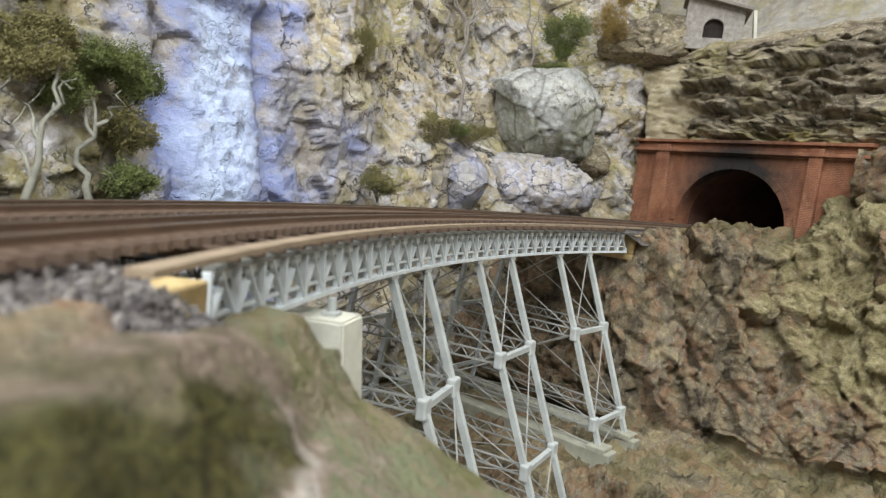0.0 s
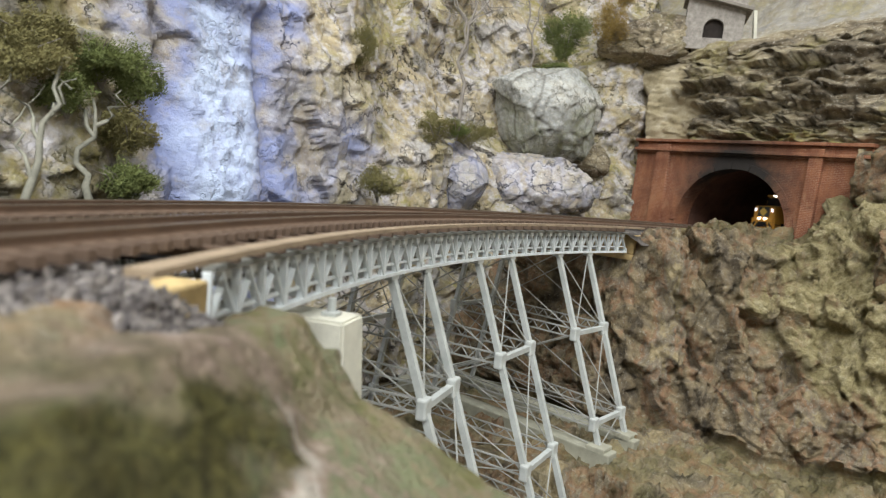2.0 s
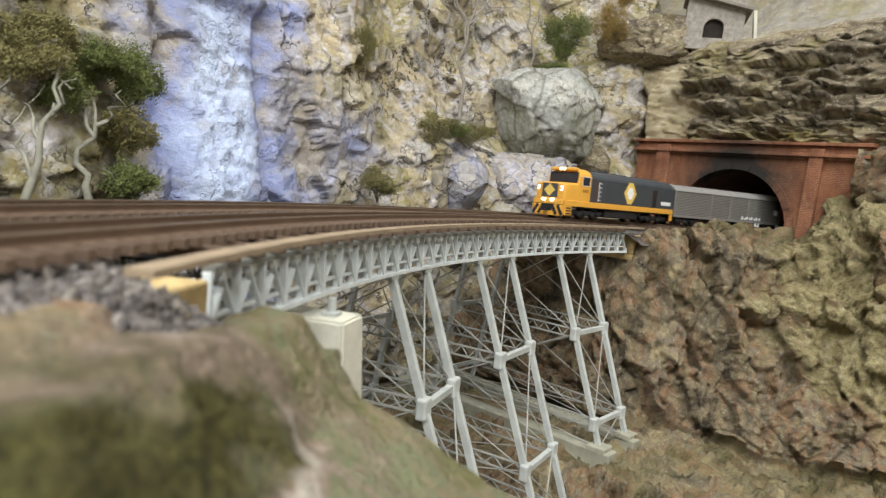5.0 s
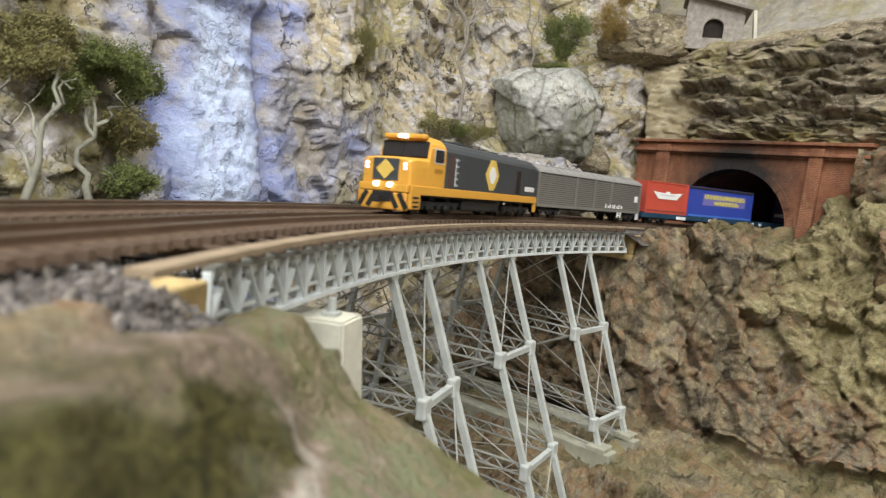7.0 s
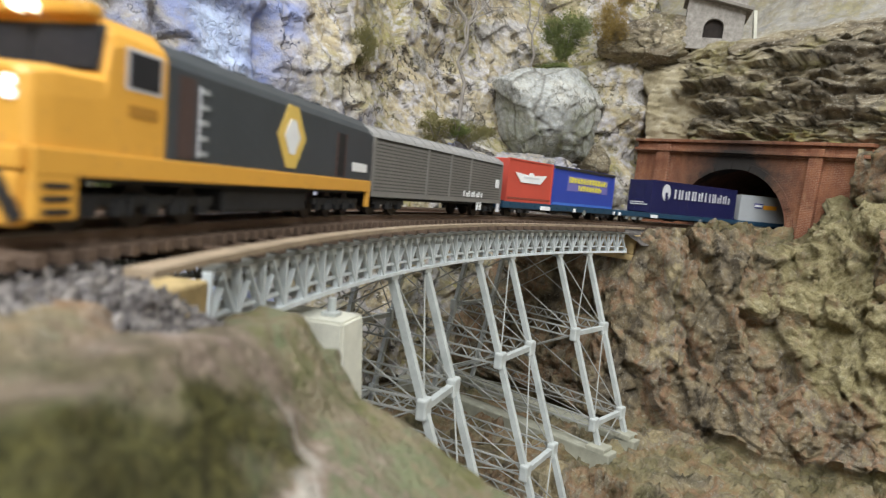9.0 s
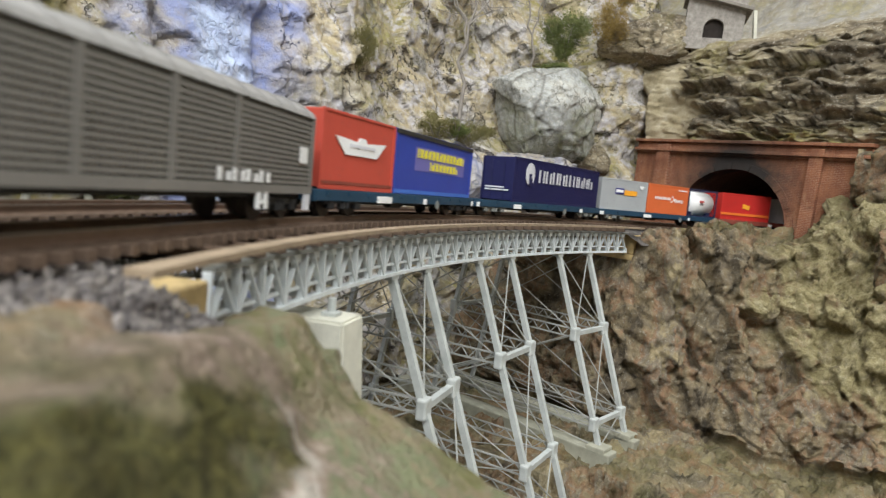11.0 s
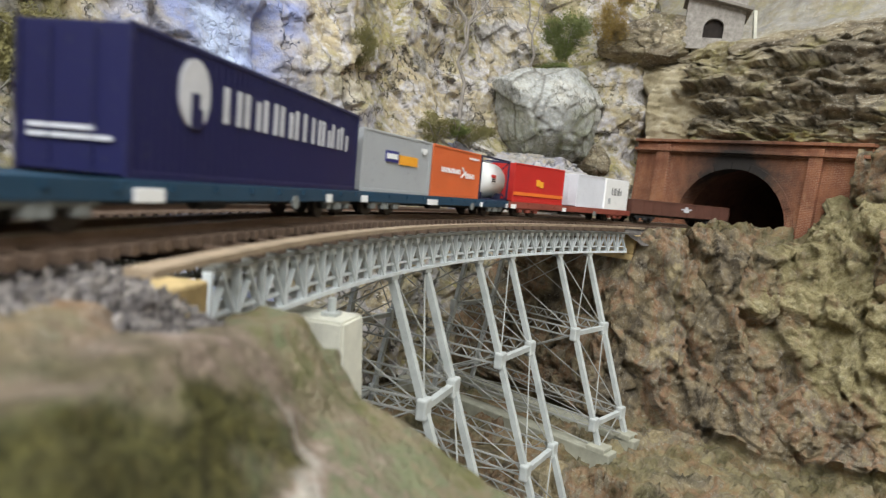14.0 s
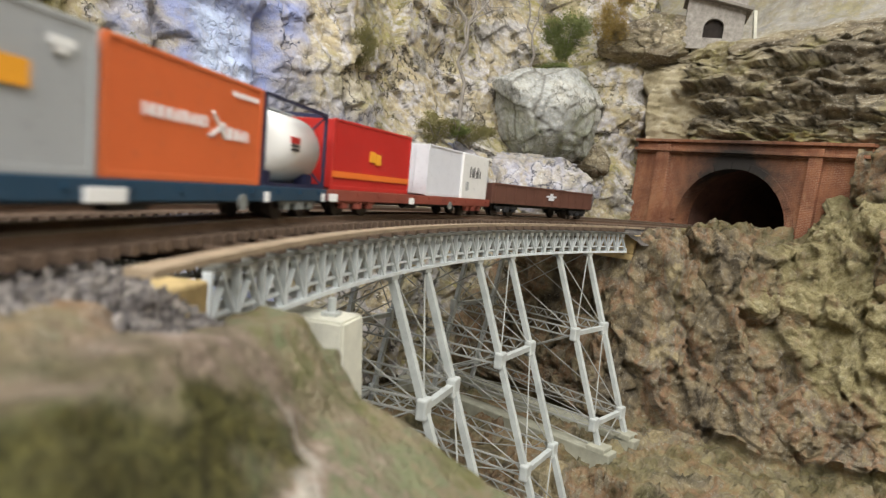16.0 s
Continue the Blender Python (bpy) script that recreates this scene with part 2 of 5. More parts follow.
def box(bm, x0, x1, y0, y1, z0, z1, bevel=0.0, m=None):
    r = bmesh.ops.create_cube(bm, size=1.0)
    vs = r["verts"]
    t = Matrix.Translation(((x0 + x1) / 2, (y0 + y1) / 2, (z0 + z1) / 2)) @ Matrix.Diagonal((x1 - x0, y1 - y0, z1 - z0, 1))
    bmesh.ops.transform(bm, matrix=(m @ t) if m is not None else t, verts=vs)
    if bevel:
        es = list({e for v in vs for e in v.link_edges})
        bmesh.ops.bevel(bm, geom=es, offset=bevel, segments=2, affect="EDGES", profile=0.5)
    return bm


def boxes(*rows, bevel=0.0):
    bm = bmesh.new()
    for r in rows:
        box(bm, *r, bevel=bevel)
    return bm


def strut(bm, a, b, w, d=None, n=4):
    """A straight bar of section w x d from a to b."""
    a, b = Vector(a), Vector(b)
    ln = (b - a).length
    q = (b - a).to_track_quat("Z", "Y").to_matrix().to_4x4()
    m = Matrix.Translation((a + b) / 2) @ q
    if n == 4:
        box(bm, -w / 2, w / 2, -(d or w) / 2, (d or w) / 2, -ln / 2, ln / 2, m=m)
    else:
        bmesh.ops.create_cone(bm, cap_ends=True, segments=n, radius1=w / 2, radius2=w / 2, depth=ln, matrix=m)
    return bm


def cyl(bm, centre, axis, radius, length, n=16, r2=None):
    q = Vector(axis).to_track_quat("Z", "Y").to_matrix().to_4x4()
    bmesh.ops.create_cone(bm, cap_ends=True, segments=n, radius1=radius, radius2=radius if r2 is None else r2, depth=length, matrix=Matrix.Translation(centre) @ q)
    return bm


def mesh_grid(name, pts, nu, nv, material, attrs=None, label="", category="", kind="", flip=False):
    idx = np.arange(nu * nv).reshape(nu, nv)
    q = np.stack([idx[:-1, :-1], idx[1:, :-1], idx[1:, 1:], idx[:-1, 1:]], -1).reshape(-1, 4)
    if flip:
        q = q[:, ::-1]
    me = bpy.data.meshes.new(name)
    me.vertices.add(len(pts))
    me.vertices.foreach_set("co", pts.astype(np.float32).ravel())
    me.loops.add(q.size)
    me.loops.foreach_set("vertex_index", q.astype(np.int32).ravel())
    me.polygons.add(len(q))
    me.polygons.foreach_set("loop_start", np.arange(0, q.size, 4, dtype=np.int32))
    me.polygons.foreach_set("use_smooth", np.ones(len(q), dtype=bool))
    me.update(calc_edges=True)
    for key, val in (attrs or {}).items():
        at = me.attributes.new(key, "FLOAT", "POINT")
        at.data.foreach_set("value", np.clip(val, 0, 1).astype(np.float32))
    me.materials.append(material)
    return tagged(new(name, me), label, category, "", kind)


def grid_normals(p, nu, nv):
    g = p.reshape(nu, nv, 3)
    n = np.cross(np.gradient(g, axis=0), np.gradient(g, axis=1))
    return (n / (np.linalg.norm(n, axis=2, keepdims=True) + 1e-12)).reshape(-1, 3)


# ---- plan: both tracks lie on circles round one centre ----
CX, CY, R1, R2 = 0.614, 0.065, 0.7, 0.755
A_END, A_START = math.radians(75.0), math.radians(9.0)


def ring(a, r, z=0.0):
    """The point at angle a (degrees) and radius r of the curve."""
    a = math.radians(a)
    return Vector((CX - r * math.cos(a), CY + r * math.sin(a), z))


def on_track(s, r=R1, z=0.0):
    """Place and forward heading at arc length s (metres along R1) of a track of radius r: a curve with straight ends."""
    a = s / R1
    b = min(max(a, A_START), A_END)
    p = Vector((CX - r * math.cos(b), CY + r * math.sin(b), z))
    fwd = Vector((-math.sin(b), -math.cos(b), 0))
    return p - fwd * (a - b) * R1, fwd




# ---- the room round the layout ----
def build_room():
    x0, x1, y0, y1, z0, z1 = -2.2, 2.6, -2.4, 2.5, -1.05, 1.45
    for name, r, mat in (("floor", (x0, x1, y0, y1, z0 - 0.05, z0), FLOOR_BOARD), ("ceiling", (x0, x1, y0, y1, z1, z1 + 0.05), WALL_PAINT),
                         ("wall_south", (x0 - 0.1, x1 + 0.1, y0 - 0.1, y0, z0 - 0.05, z1 + 0.05), WALL_PAINT), ("wall_north", (x0 - 0.1, x1 + 0.1, y1, y1 + 0.1, z0 - 0.05, z1 + 0.05), WALL_PAINT),
                         ("wall_west", (x0 - 0.1, x0, y0, y1, z0 - 0.05, z1 + 0.05), WALL_PAINT), ("wall_east", (x1, x1 + 0.1, y0, y1, z0 - 0.05, z1 + 0.05), WALL_PAINT)):
        tagged(part(name, boxes(r), mat), "plain painted room surface", name.split("_")[0], "", "structure")


build_room()


def build_bench():
    bench = thing("layout_bench", "plain plywood bench carrying the model landscape", "bench")
    top = (-1.05, 2.2, -1.2, 2.2)
    part("bench_top", boxes((top[0], top[1], top[2], top[3], -0.315, -0.297)), PLYWOOD, bench)
    for x in (top[0] + 0.05, (top[0] + top[1]) / 2, top[1] - 0.05):
        for y in (top[2] + 0.05, top[3] - 0.05):
            part("leg", boxes((x - 0.03, x + 0.03, y - 0.03, y + 0.03, -1.05, -0.3151)), PLYWOOD, bench)
    for y in (top[2] + 0.012, top[3] - 0.012):
        part("apron", boxes((top[0] + 0.09, top[1] - 0.09, y - 0.009, y + 0.009, -0.41, -0.3151)), PLYWOOD, bench)


PLYWOOD = paint("plywood", (0.42, 0.31, 0.19), 0.8, 0.7, 0.08)
build_bench()
# ---- the large structure ----
PORTAL = Matrix(((0.58077, -0.81407, 0, 0.2514), (-0.81407, -0.58077, 0, 0.8349), (0, 0, 1, 0), (0, 0, 0, 1)))
PORTAL_TILT = PORTAL @ Matrix.Translation((0, 0, 0.001)) @ Matrix.Rotation(radians(2.2), 4, "Y")


def polar(p):
    dx, dy = CX - p[:, 0], p[:, 1] - CY
    return np.degrees(np.arctan2(dy, dx)), np.hypot(dx, dy)


def ground_height(p):
    """Model landscape: a gorge under the bridges between two banks."""
    a, r = polar(p)
    flat = p * (1, 1, 0)
    wob = (fbm(flat, 0.09, 3, 3) - 0.5) * 7 * smooth(np.abs(r - 0.72), 0.03, 0.09)
    floor_z = -0.186 - 0.05 * smooth(a, 40, 34) - 0.03 * smooth(r, 0.6, 0.3) + (fbm(flat, 0.1, 4, 5) - 0.5) * 0.03
    bank = -0.009 - 0.009 * smooth(r, 0.674, 0.666) * (0.4 + 0.6 * smooth(a, 2.0, 5.0)) - 0.021 * smooth(r, 0.655, 0.633) - 0.55 * np.clip(0.634 - r, 0, 1)
    bank = bank + (fbm(flat, 0.04, 3, 9) - 0.5) * 0.005 * smooth(r, 0.672, 0.65)
    bank = bank - 0.017 * smooth(a, 5.6, 6.0) * smooth(r, 0.669, 0.674) - 0.012 * smooth(a, 3.0, 4.6) * smooth(r, 0.69, 0.684) * smooth(r, 0.664, 0.672)
    edge_near = 7.8
    k = smooth(a + wob * 0.2, edge_near + 8.0, edge_near - 0.5) ** 0.8
    far_edge = 50.0 + np.clip(0.665 - r, 0, 0.4) * 78
    rise = np.clip((a - 64) * 0.0075 + np.clip(0.6 - r, 0, 1) * 0.35, -0.01, 0.11) * smooth(r, 0.632, 0.585)
    crest = 0.016 * np.exp(-((r - 0.648) / 0.016) ** 2) * smooth(a, 54, 58) * smooth(a, 70, 67)
    top = np.where(r > 0.672, -0.009, -0.004 + rise + crest)
    k2 = smooth(a + wob * 0.5, far_edge - 3.5, far_edge + 2.0 + 62 * np.clip(0.668 - r, 0, 0.08)) ** 0.8
    z = floor_z + (bank - floor_z) * k
    return z + (top - z) * k2, k, k2


def build_ground():
    rr = np.concatenate([np.linspace(0.02, 0.4, 50), np.linspace(0.402, 0.7, 260), np.linspace(0.704, 0.92, 60), np.linspace(0.94, 1.5, 20)])
    aa = np.concatenate([np.linspace(-75, -16, 40), np.linspace(-15.5, 12, 170), np.linspace(12.2, 44, 110)])
    # rows bunch up where the far wall of the gorge stands
    foot = 50.0 + np.clip(0.665 - rr, 0, 0.4) * 78 - 5.5
    head = foot + 17.5
    t = np.linspace(0, 1, 321)[1:]
    far = np.concatenate([44 + (foot - 44)[None] * np.linspace(0, 1, 31)[1:, None], foot[None] + 17.5 * t[:, None], head[None] + (118 - head)[None] * np.linspace(0, 1, 71)[1:, None]])
    deg = np.concatenate([np.repeat(aa[:, None], len(rr), 1), far])
    nu, nv = deg.shape
    A, Rr = np.radians(deg), np.repeat(rr[None], nu, 0)
    p = np.stack([CX - Rr * np.cos(A), CY + Rr * np.sin(A), 0 * A], -1).reshape(-1, 3)
    z, k, k2 = ground_height(p)
    p[:, 2] = z
    n = grid_normals(p, nu, nv)
    n *= np.sign(n[:, 2:3] + 1e-9)
    a, r = polar(p)
    steep = 1 - np.clip(n[:, 2], 0, 1)
    track = smooth(np.abs(r - 0.7275), 0.07, 0.05) * np.clip(smooth(a, 12, 7) + smooth(a, 48, 52), 0, 1)
    warp = p + 0.012 * np.stack([fbm(p, 0.03, 2, 201), fbm(p, 0.03, 2, 203), fbm(p, 0.03, 2, 205)], 1)
    # joints lean: blocks are taller than wide
    lean = np.stack([warp[:, 0] + 0.35 * warp[:, 2], warp[:, 1], 0.55 * warp[:, 2]], 1)
    fh, fe = facets(lean, 0.045, 21)
    fh2, fe2 = facets(lean, 0.019, 23)
    fh3, fe3 = facets(warp, 0.008, 25)
    rd = ridged(p * (1, 1, 0.5), 0.03, 5, 31)
    disp = (0.019 * fh + 0.0125 * fh2 + 0.0045 * fh3 + 0.009 * (rd - 0.55) + 0.02 * (fbm(p, 0.07, 3, 33) - 0.5)) * smooth(steep, 0.1, 0.45) + 0.006 * (fbm(p, 0.012, 4, 41) - 0.5)
    disp += (0.007 * fh2 + 0.005 * fh3 + 0.01 * (fbm(p, 0.03, 4, 35) - 0.5) - 0.007) * smooth(steep, 0.45, 0.1) * smooth(a, 14, 18)
    disp *= (1 - track)
    near = smooth(np.hypot(p[:, 0], p[:, 1]), 0.3, 0.1)
    p = p + n * (disp * (1 - 0.45 * near) * (1 - 0.6 * near * smooth(steep, 0.1, 0.45)))[:, None]
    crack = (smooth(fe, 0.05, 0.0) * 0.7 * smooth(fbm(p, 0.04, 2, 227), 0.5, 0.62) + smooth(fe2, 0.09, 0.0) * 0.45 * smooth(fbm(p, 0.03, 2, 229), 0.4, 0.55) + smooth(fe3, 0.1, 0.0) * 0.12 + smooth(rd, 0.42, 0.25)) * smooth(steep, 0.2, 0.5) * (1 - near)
    moss = smooth(steep, 0.5, 0.1) * 0.75 * smooth(fbm(p, 0.03, 4, 61), 0.38, 0.6) + 0.2 * smooth(fbm(p, 0.06, 3, 63), 0.57, 0.66)
    moss *= 0.6
    moss = np.maximum(moss, near * (0.4 + 0.6 * smooth(fbm(p, 0.03, 3, 68), 0.4, 0.55)))
    # dark foam turf low on the near bank, bare earth above it
    ragged = fbm(p, 0.022, 5, 67, 0.65) - 0.5
    lie = r + 0.0036 * a + 0.024 * ragged
    clump = near * smooth(lie, 0.6565, 0.6525) * smooth(r + 0.04 * ragged, 0.634, 0.64) * smooth(a + 8 * ragged, 5.6, 4.2) * 0.95
    clump = np.maximum(clump, near * 0.6 * smooth(a + 9 * ragged, 2.0, 0.4) * smooth(lie, 0.68, 0.67))
    soil = near * smooth(lie, 0.653, 0.6575) * smooth(lie, 0.686, 0.676) * smooth(a + 10 * ragged, 5.6, 4.0) + near * 0.45 * smooth(fbm(p, 0.018, 3, 65), 0.6, 0.68)
    clump = clump + 0.5 * (1 - near) * smooth(fbm(p, 0.025, 4, 69), 0.5, 0.62) * smooth(steep, 0.6, 0.2)
    grass = (1 - near) * np.maximum(smooth(a + 14 * (fbm(p, 0.05, 3, 171) - 0.5), 59.8, 61.8) * smooth(r, 0.615, 0.595), 0.2 * smooth(steep, 0.45, 0.2) * smooth(fbm(p, 0.02, 3, 173), 0.45, 0.6)) * (1 - track)
    return mesh_grid("ground", p, nu, nv, BROWN_ROCK, {"crack": crack, "moss": moss * (1 - track), "clump": clump * (1 - track), "turf": near * 0.85 * (1 - track), "soil": np.clip(soil, 0, 0.9) * (1 - track), "grass": grass, "blue": 0 * a, "pale_tint": 0 * a},
                     "brown and mossy plaster rock of a model gorge", "ground", "structure", flip=True)


def cliff_points(aa, zz, out=0.0, rough=1.0):
    A, Z = np.meshgrid(np.radians(aa), zz, indexing="ij")
    a, z = np.degrees(A), Z
    base = 0.862 - 0.012 * np.exp(-((a - 64) / 5) ** 2)
    r = base + 0.22 * np.clip(z, 0, 1) + 0.03 * np.clip(z - 0.19, 0, 1)
    p = np.stack([CX - r * np.cos(A), CY + r * np.sin(A), z], -1).reshape(-1, 3)
    a, z = a.ravel(), z.ravel()
    rad = np.stack([-np.cos(np.radians(a)), np.sin(np.radians(a)), 0 * a], 1)
    low = (fbm(p, 0.16, 3, 71) - 0.5) * 0.07
    warp = p + 0.025 * np.stack([fbm(p, 0.05, 3, 211), fbm(p, 0.05, 3, 213), fbm(p, 0.05, 3, 215)], 1)
    fh, fe = facets(warp * (1, 1, 0.8), 0.06, 81)
    fh2, fe2 = facets(warp, 0.019, 83)
    rd = ridged(p, 0.035, 4, 91)
    ledge = 0.02 * smooth(z, 0.055, 0.085) * smooth(a, 36, 42) + 0.016 * smooth(z, 0.15, 0.165) * smooth(a, 44, 50)
    fall = np.exp(-((a - 26.6) / 3.4) ** 4) * smooth(z, 0.16, 0.13)
    fh3, fe3 = facets(warp * (1, 1, 1.6), 0.011, 85)
    calm = 1 - 0.86 * fall
    bushy = smooth(a, 24, 21.5)
    d = low * calm * (1 - 0.85 * bushy) + 0.012 * bushy + ledge - rough * (0.017 * fh * calm * (1 - 0.6 * bushy) + 0.005 * fh2 * calm + 0.0014 * fh3 + 0.006 * (rd - 0.5) * calm) - 0.05 * smooth(a, 61, 66) * smooth(z, 0.08, 0.16)
    d += 0.0018 * np.abs(np.sin(z * 75 + 5 * fbm(p, 0.03, 2, 87))) * fall + 0.012 * np.exp(-((np.abs(a - 26.4) - 2.9) / 0.55) ** 2) * smooth(z, 0.16, 0.13)
    d += 0.0025 * (fbm(p, 0.01, 3, 95) - 0.5)
    p = p + rad * (d - out)[:, None]
    return p, a, z, fe, fe2, rd, fe3, fall


def build_cliff():
    aa, zz = np.linspace(-14, 70, 640), np.linspace(-0.25, 0.5, 400)
    p, a, z, fe, fe2, rd, fe3, fall = cliff_points(aa, zz)
    n = grid_normals(p, len(aa), len(zz))
    n *= np.sign((n * np.stack([np.cos(np.radians(a)), -np.sin(np.radians(a)), 0 * a], 1)).sum(1))[:, None]
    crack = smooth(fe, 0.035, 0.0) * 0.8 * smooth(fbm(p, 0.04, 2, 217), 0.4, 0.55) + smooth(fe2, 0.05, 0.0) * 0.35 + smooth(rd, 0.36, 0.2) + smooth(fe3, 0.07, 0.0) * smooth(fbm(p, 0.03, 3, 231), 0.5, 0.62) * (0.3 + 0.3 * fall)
    moss = smooth(n[:, 2], 0.15, 0.5) * 0.9 * smooth(fbm(p, 0.05, 3, 97), 0.4, 0.55) + 0.4 * smooth(fbm(p, 0.09, 3, 99), 0.58, 0.68)
    moss *= 1 - 0.85 * np.exp(-((a - 27) / 7) ** 2)
    sway = 5 * (fbm(p, 0.035, 3, 109) - 0.5)
    # blue lamplight round the waterfall is coloured into the rock, with lilac patches
    blue = 1.2 * np.exp(-((a - 26.6 + sway) / 4.3) ** 4) * smooth(z, 0.19, 0.14) + 0.55 * np.exp(-((a - 35.6) / 2.6) ** 2 - ((z - 0.05) / 0.035) ** 2) + 0.5 * np.exp(-((a - 31) / 3) ** 2 - (z / 0.05) ** 2)
    # white-blue core of the waterfall, its lit brightness included in the colour
    pale_tint = np.exp(-((a - 26.7 + sway * 0.5 + 6 * (0.1 - z)) / 1.8) ** 4) * smooth(z, 0.145, 0.125) * (0.85 + 0.3 * smooth(fbm(p * (1, 1, 0.4), 0.02, 4, 101), 0.3, 0.6))
    green = 0.6 * smooth(a, 22, 20) * smooth(fbm(p, 0.035, 4, 105), 0.42, 0.58) + 0.5 * smooth(fbm(p, 0.05, 4, 107), 0.64, 0.7) * (1 - np.exp(-((a - 27) / 6) ** 2))
    moss = np.maximum(moss, 0.7 * smooth(a, 22.0, 20) * smooth(fbm(p, 0.04, 3, 113), 0.4, 0.55))
    blue *= 0.55 + smooth(fbm(p, 0.03, 3, 103), 0.35, 0.6)
    return mesh_grid("cliff_wall", p, len(aa), len(zz), CLIFF, {"crack": crack, "moss": moss, "blue": blue, "pale_tint": pale_tint, "clump": green},
                     "cream and lilac-grey plaster rock cliff behind the tracks", "cliff", "structure", flip=False)


def build_portal_hill():
    uu = np.linspace(-0.34, 1.3, 760)
    # profile: up the face, back over the ledge, up the rear slope
    steps = [(-0.012, 0.09), (-0.01, 0.108), (-0.012, 0.13), (-0.008, 0.165), (-0.014, 0.2), (-0.03, 0.214), (-0.05, 0.238), (-0.14, 0.25), (-0.2, 0.3), (-0.26, 0.42), (-0.3, 0.62), (-0.5, 0.66), (-1.4, 0.6)]
    s = np.linspace(0, len(steps) - 1, 210)
    ww = np.interp(s, range(len(steps)), [q[0] for q in steps])
    vv = np.interp(s, range(len(steps)), [q[1] for q in steps])
    U, S = np.meshgrid(uu, np.arange(len(s)), indexing="ij")
    m = np.array(PORTAL)
    loc = np.stack([U, ww[S], vv[S]], -1).reshape(-1, 3)
    u, v = loc[:, 0].copy(), loc[:, 2].copy()
    warp = loc + 0.016 * np.stack([fbm(loc, 0.03, 3, 221), fbm(loc, 0.03, 3, 223), fbm(loc, 0.03, 3, 225)], 1)
    lay = np.stack([warp[:, 0] * 0.8, warp[:, 1], (warp[:, 2] + 0.1 * warp[:, 0]) * 3.2], 1)
    fh, fe = facets(lay, 0.042, 115)
    fh2, fe2 = facets(lay * (1, 1, 1.1), 0.017, 116)
    tan = smooth(u + 0.09 * (fbm(loc, 0.035, 4, 127) - 0.5), 0.075, 0.04) * smooth(v, 0.225, 0.2)
    face = smooth(v, 0.092, 0.108) * smooth(v, 0.245, 0.2)
    rear = smooth(v, 0.25, 0.29)
    loc[:, 1] -= 0.1 * smooth(u, 0.0, -0.04) * smooth(v, 0.2, 0.14)
    loc[:, 1] += face * ((0.018 * fh + 0.009 * fh2) * (1 - 0.8 * tan) - 0.014 * tan + 0.03 * (fbm(loc, 0.06, 3, 117) - 0.5)) + rear * 0.05 * (fbm(loc, 0.12, 4, 119) - 0.5)
    loc[:, 2] += (fbm(loc, 0.03, 4, 121) - 0.5) * 0.016 * smooth(v, 0.19, 0.21) + 0.004 * face * fh
    p = loc @ m[:3, :3].T + m[:3, 3]
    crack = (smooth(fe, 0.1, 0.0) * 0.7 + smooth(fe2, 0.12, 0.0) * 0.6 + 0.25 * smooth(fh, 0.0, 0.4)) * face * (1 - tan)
    moss = 0.8 * smooth(v, 0.13, 0.1) * smooth(fbm(loc, 0.02, 3, 123), 0.35, 0.55) + 0.45 * smooth(fbm(loc, 0.05, 3, 125), 0.58, 0.68) + 0.25 * rear
    return mesh_grid("rock_hillside", p, len(uu), len(s), STRATA, {"crack": crack, "moss": moss, "blue": 0 * u, "pale_tint": 0.25 * rear, "tan": np.maximum(tan, 0.3 * rear)},
                     "dark layered shale rock above the tunnel", "hillside", "structure", flip=False)


def build_side_rock():
    uu, vv = np.linspace(0.272, 1.0, 260), np.linspace(-0.08, 0.125, 90)
    U, V = np.meshgrid(uu, vv, indexing="ij")
    loc = np.stack([U, 0.012 - 0.05 * (V - 0.02), V], -1).reshape(-1, 3)
    fh, fe = facets(loc, 0.03, 401)
    fh2, fe2 = facets(loc, 0.012, 403)
    loc[:, 1] += 0.02 * fh + 0.007 * fh2 + 0.03 * (fbm(loc, 0.06, 3, 405) - 0.5) - 0.03 * smooth(loc[:, 2], 0.09, 0.125)
    m = np.array(PORTAL)
    p = loc @ m[:3, :3].T + m[:3, 3]
    crack = smooth(fe, 0.08, 0.0) * 0.8 + smooth(fe2, 0.1, 0.0) * 0.4
    moss = 0.7 * smooth(fbm(loc, 0.04, 3, 407), 0.45, 0.6)
    mesh_grid("rock_bank", p, len(uu), len(vv), BROWN_ROCK, {"crack": crack, "moss": moss, "blue": 0 * moss, "pale_tint": 0 * moss, "clump": 0 * moss},
              "tan mossy rock bank beside the tunnel portal", "rock bank", "structure")


build_side_rock()
build_ground()
build_cliff()
build_portal_hill()


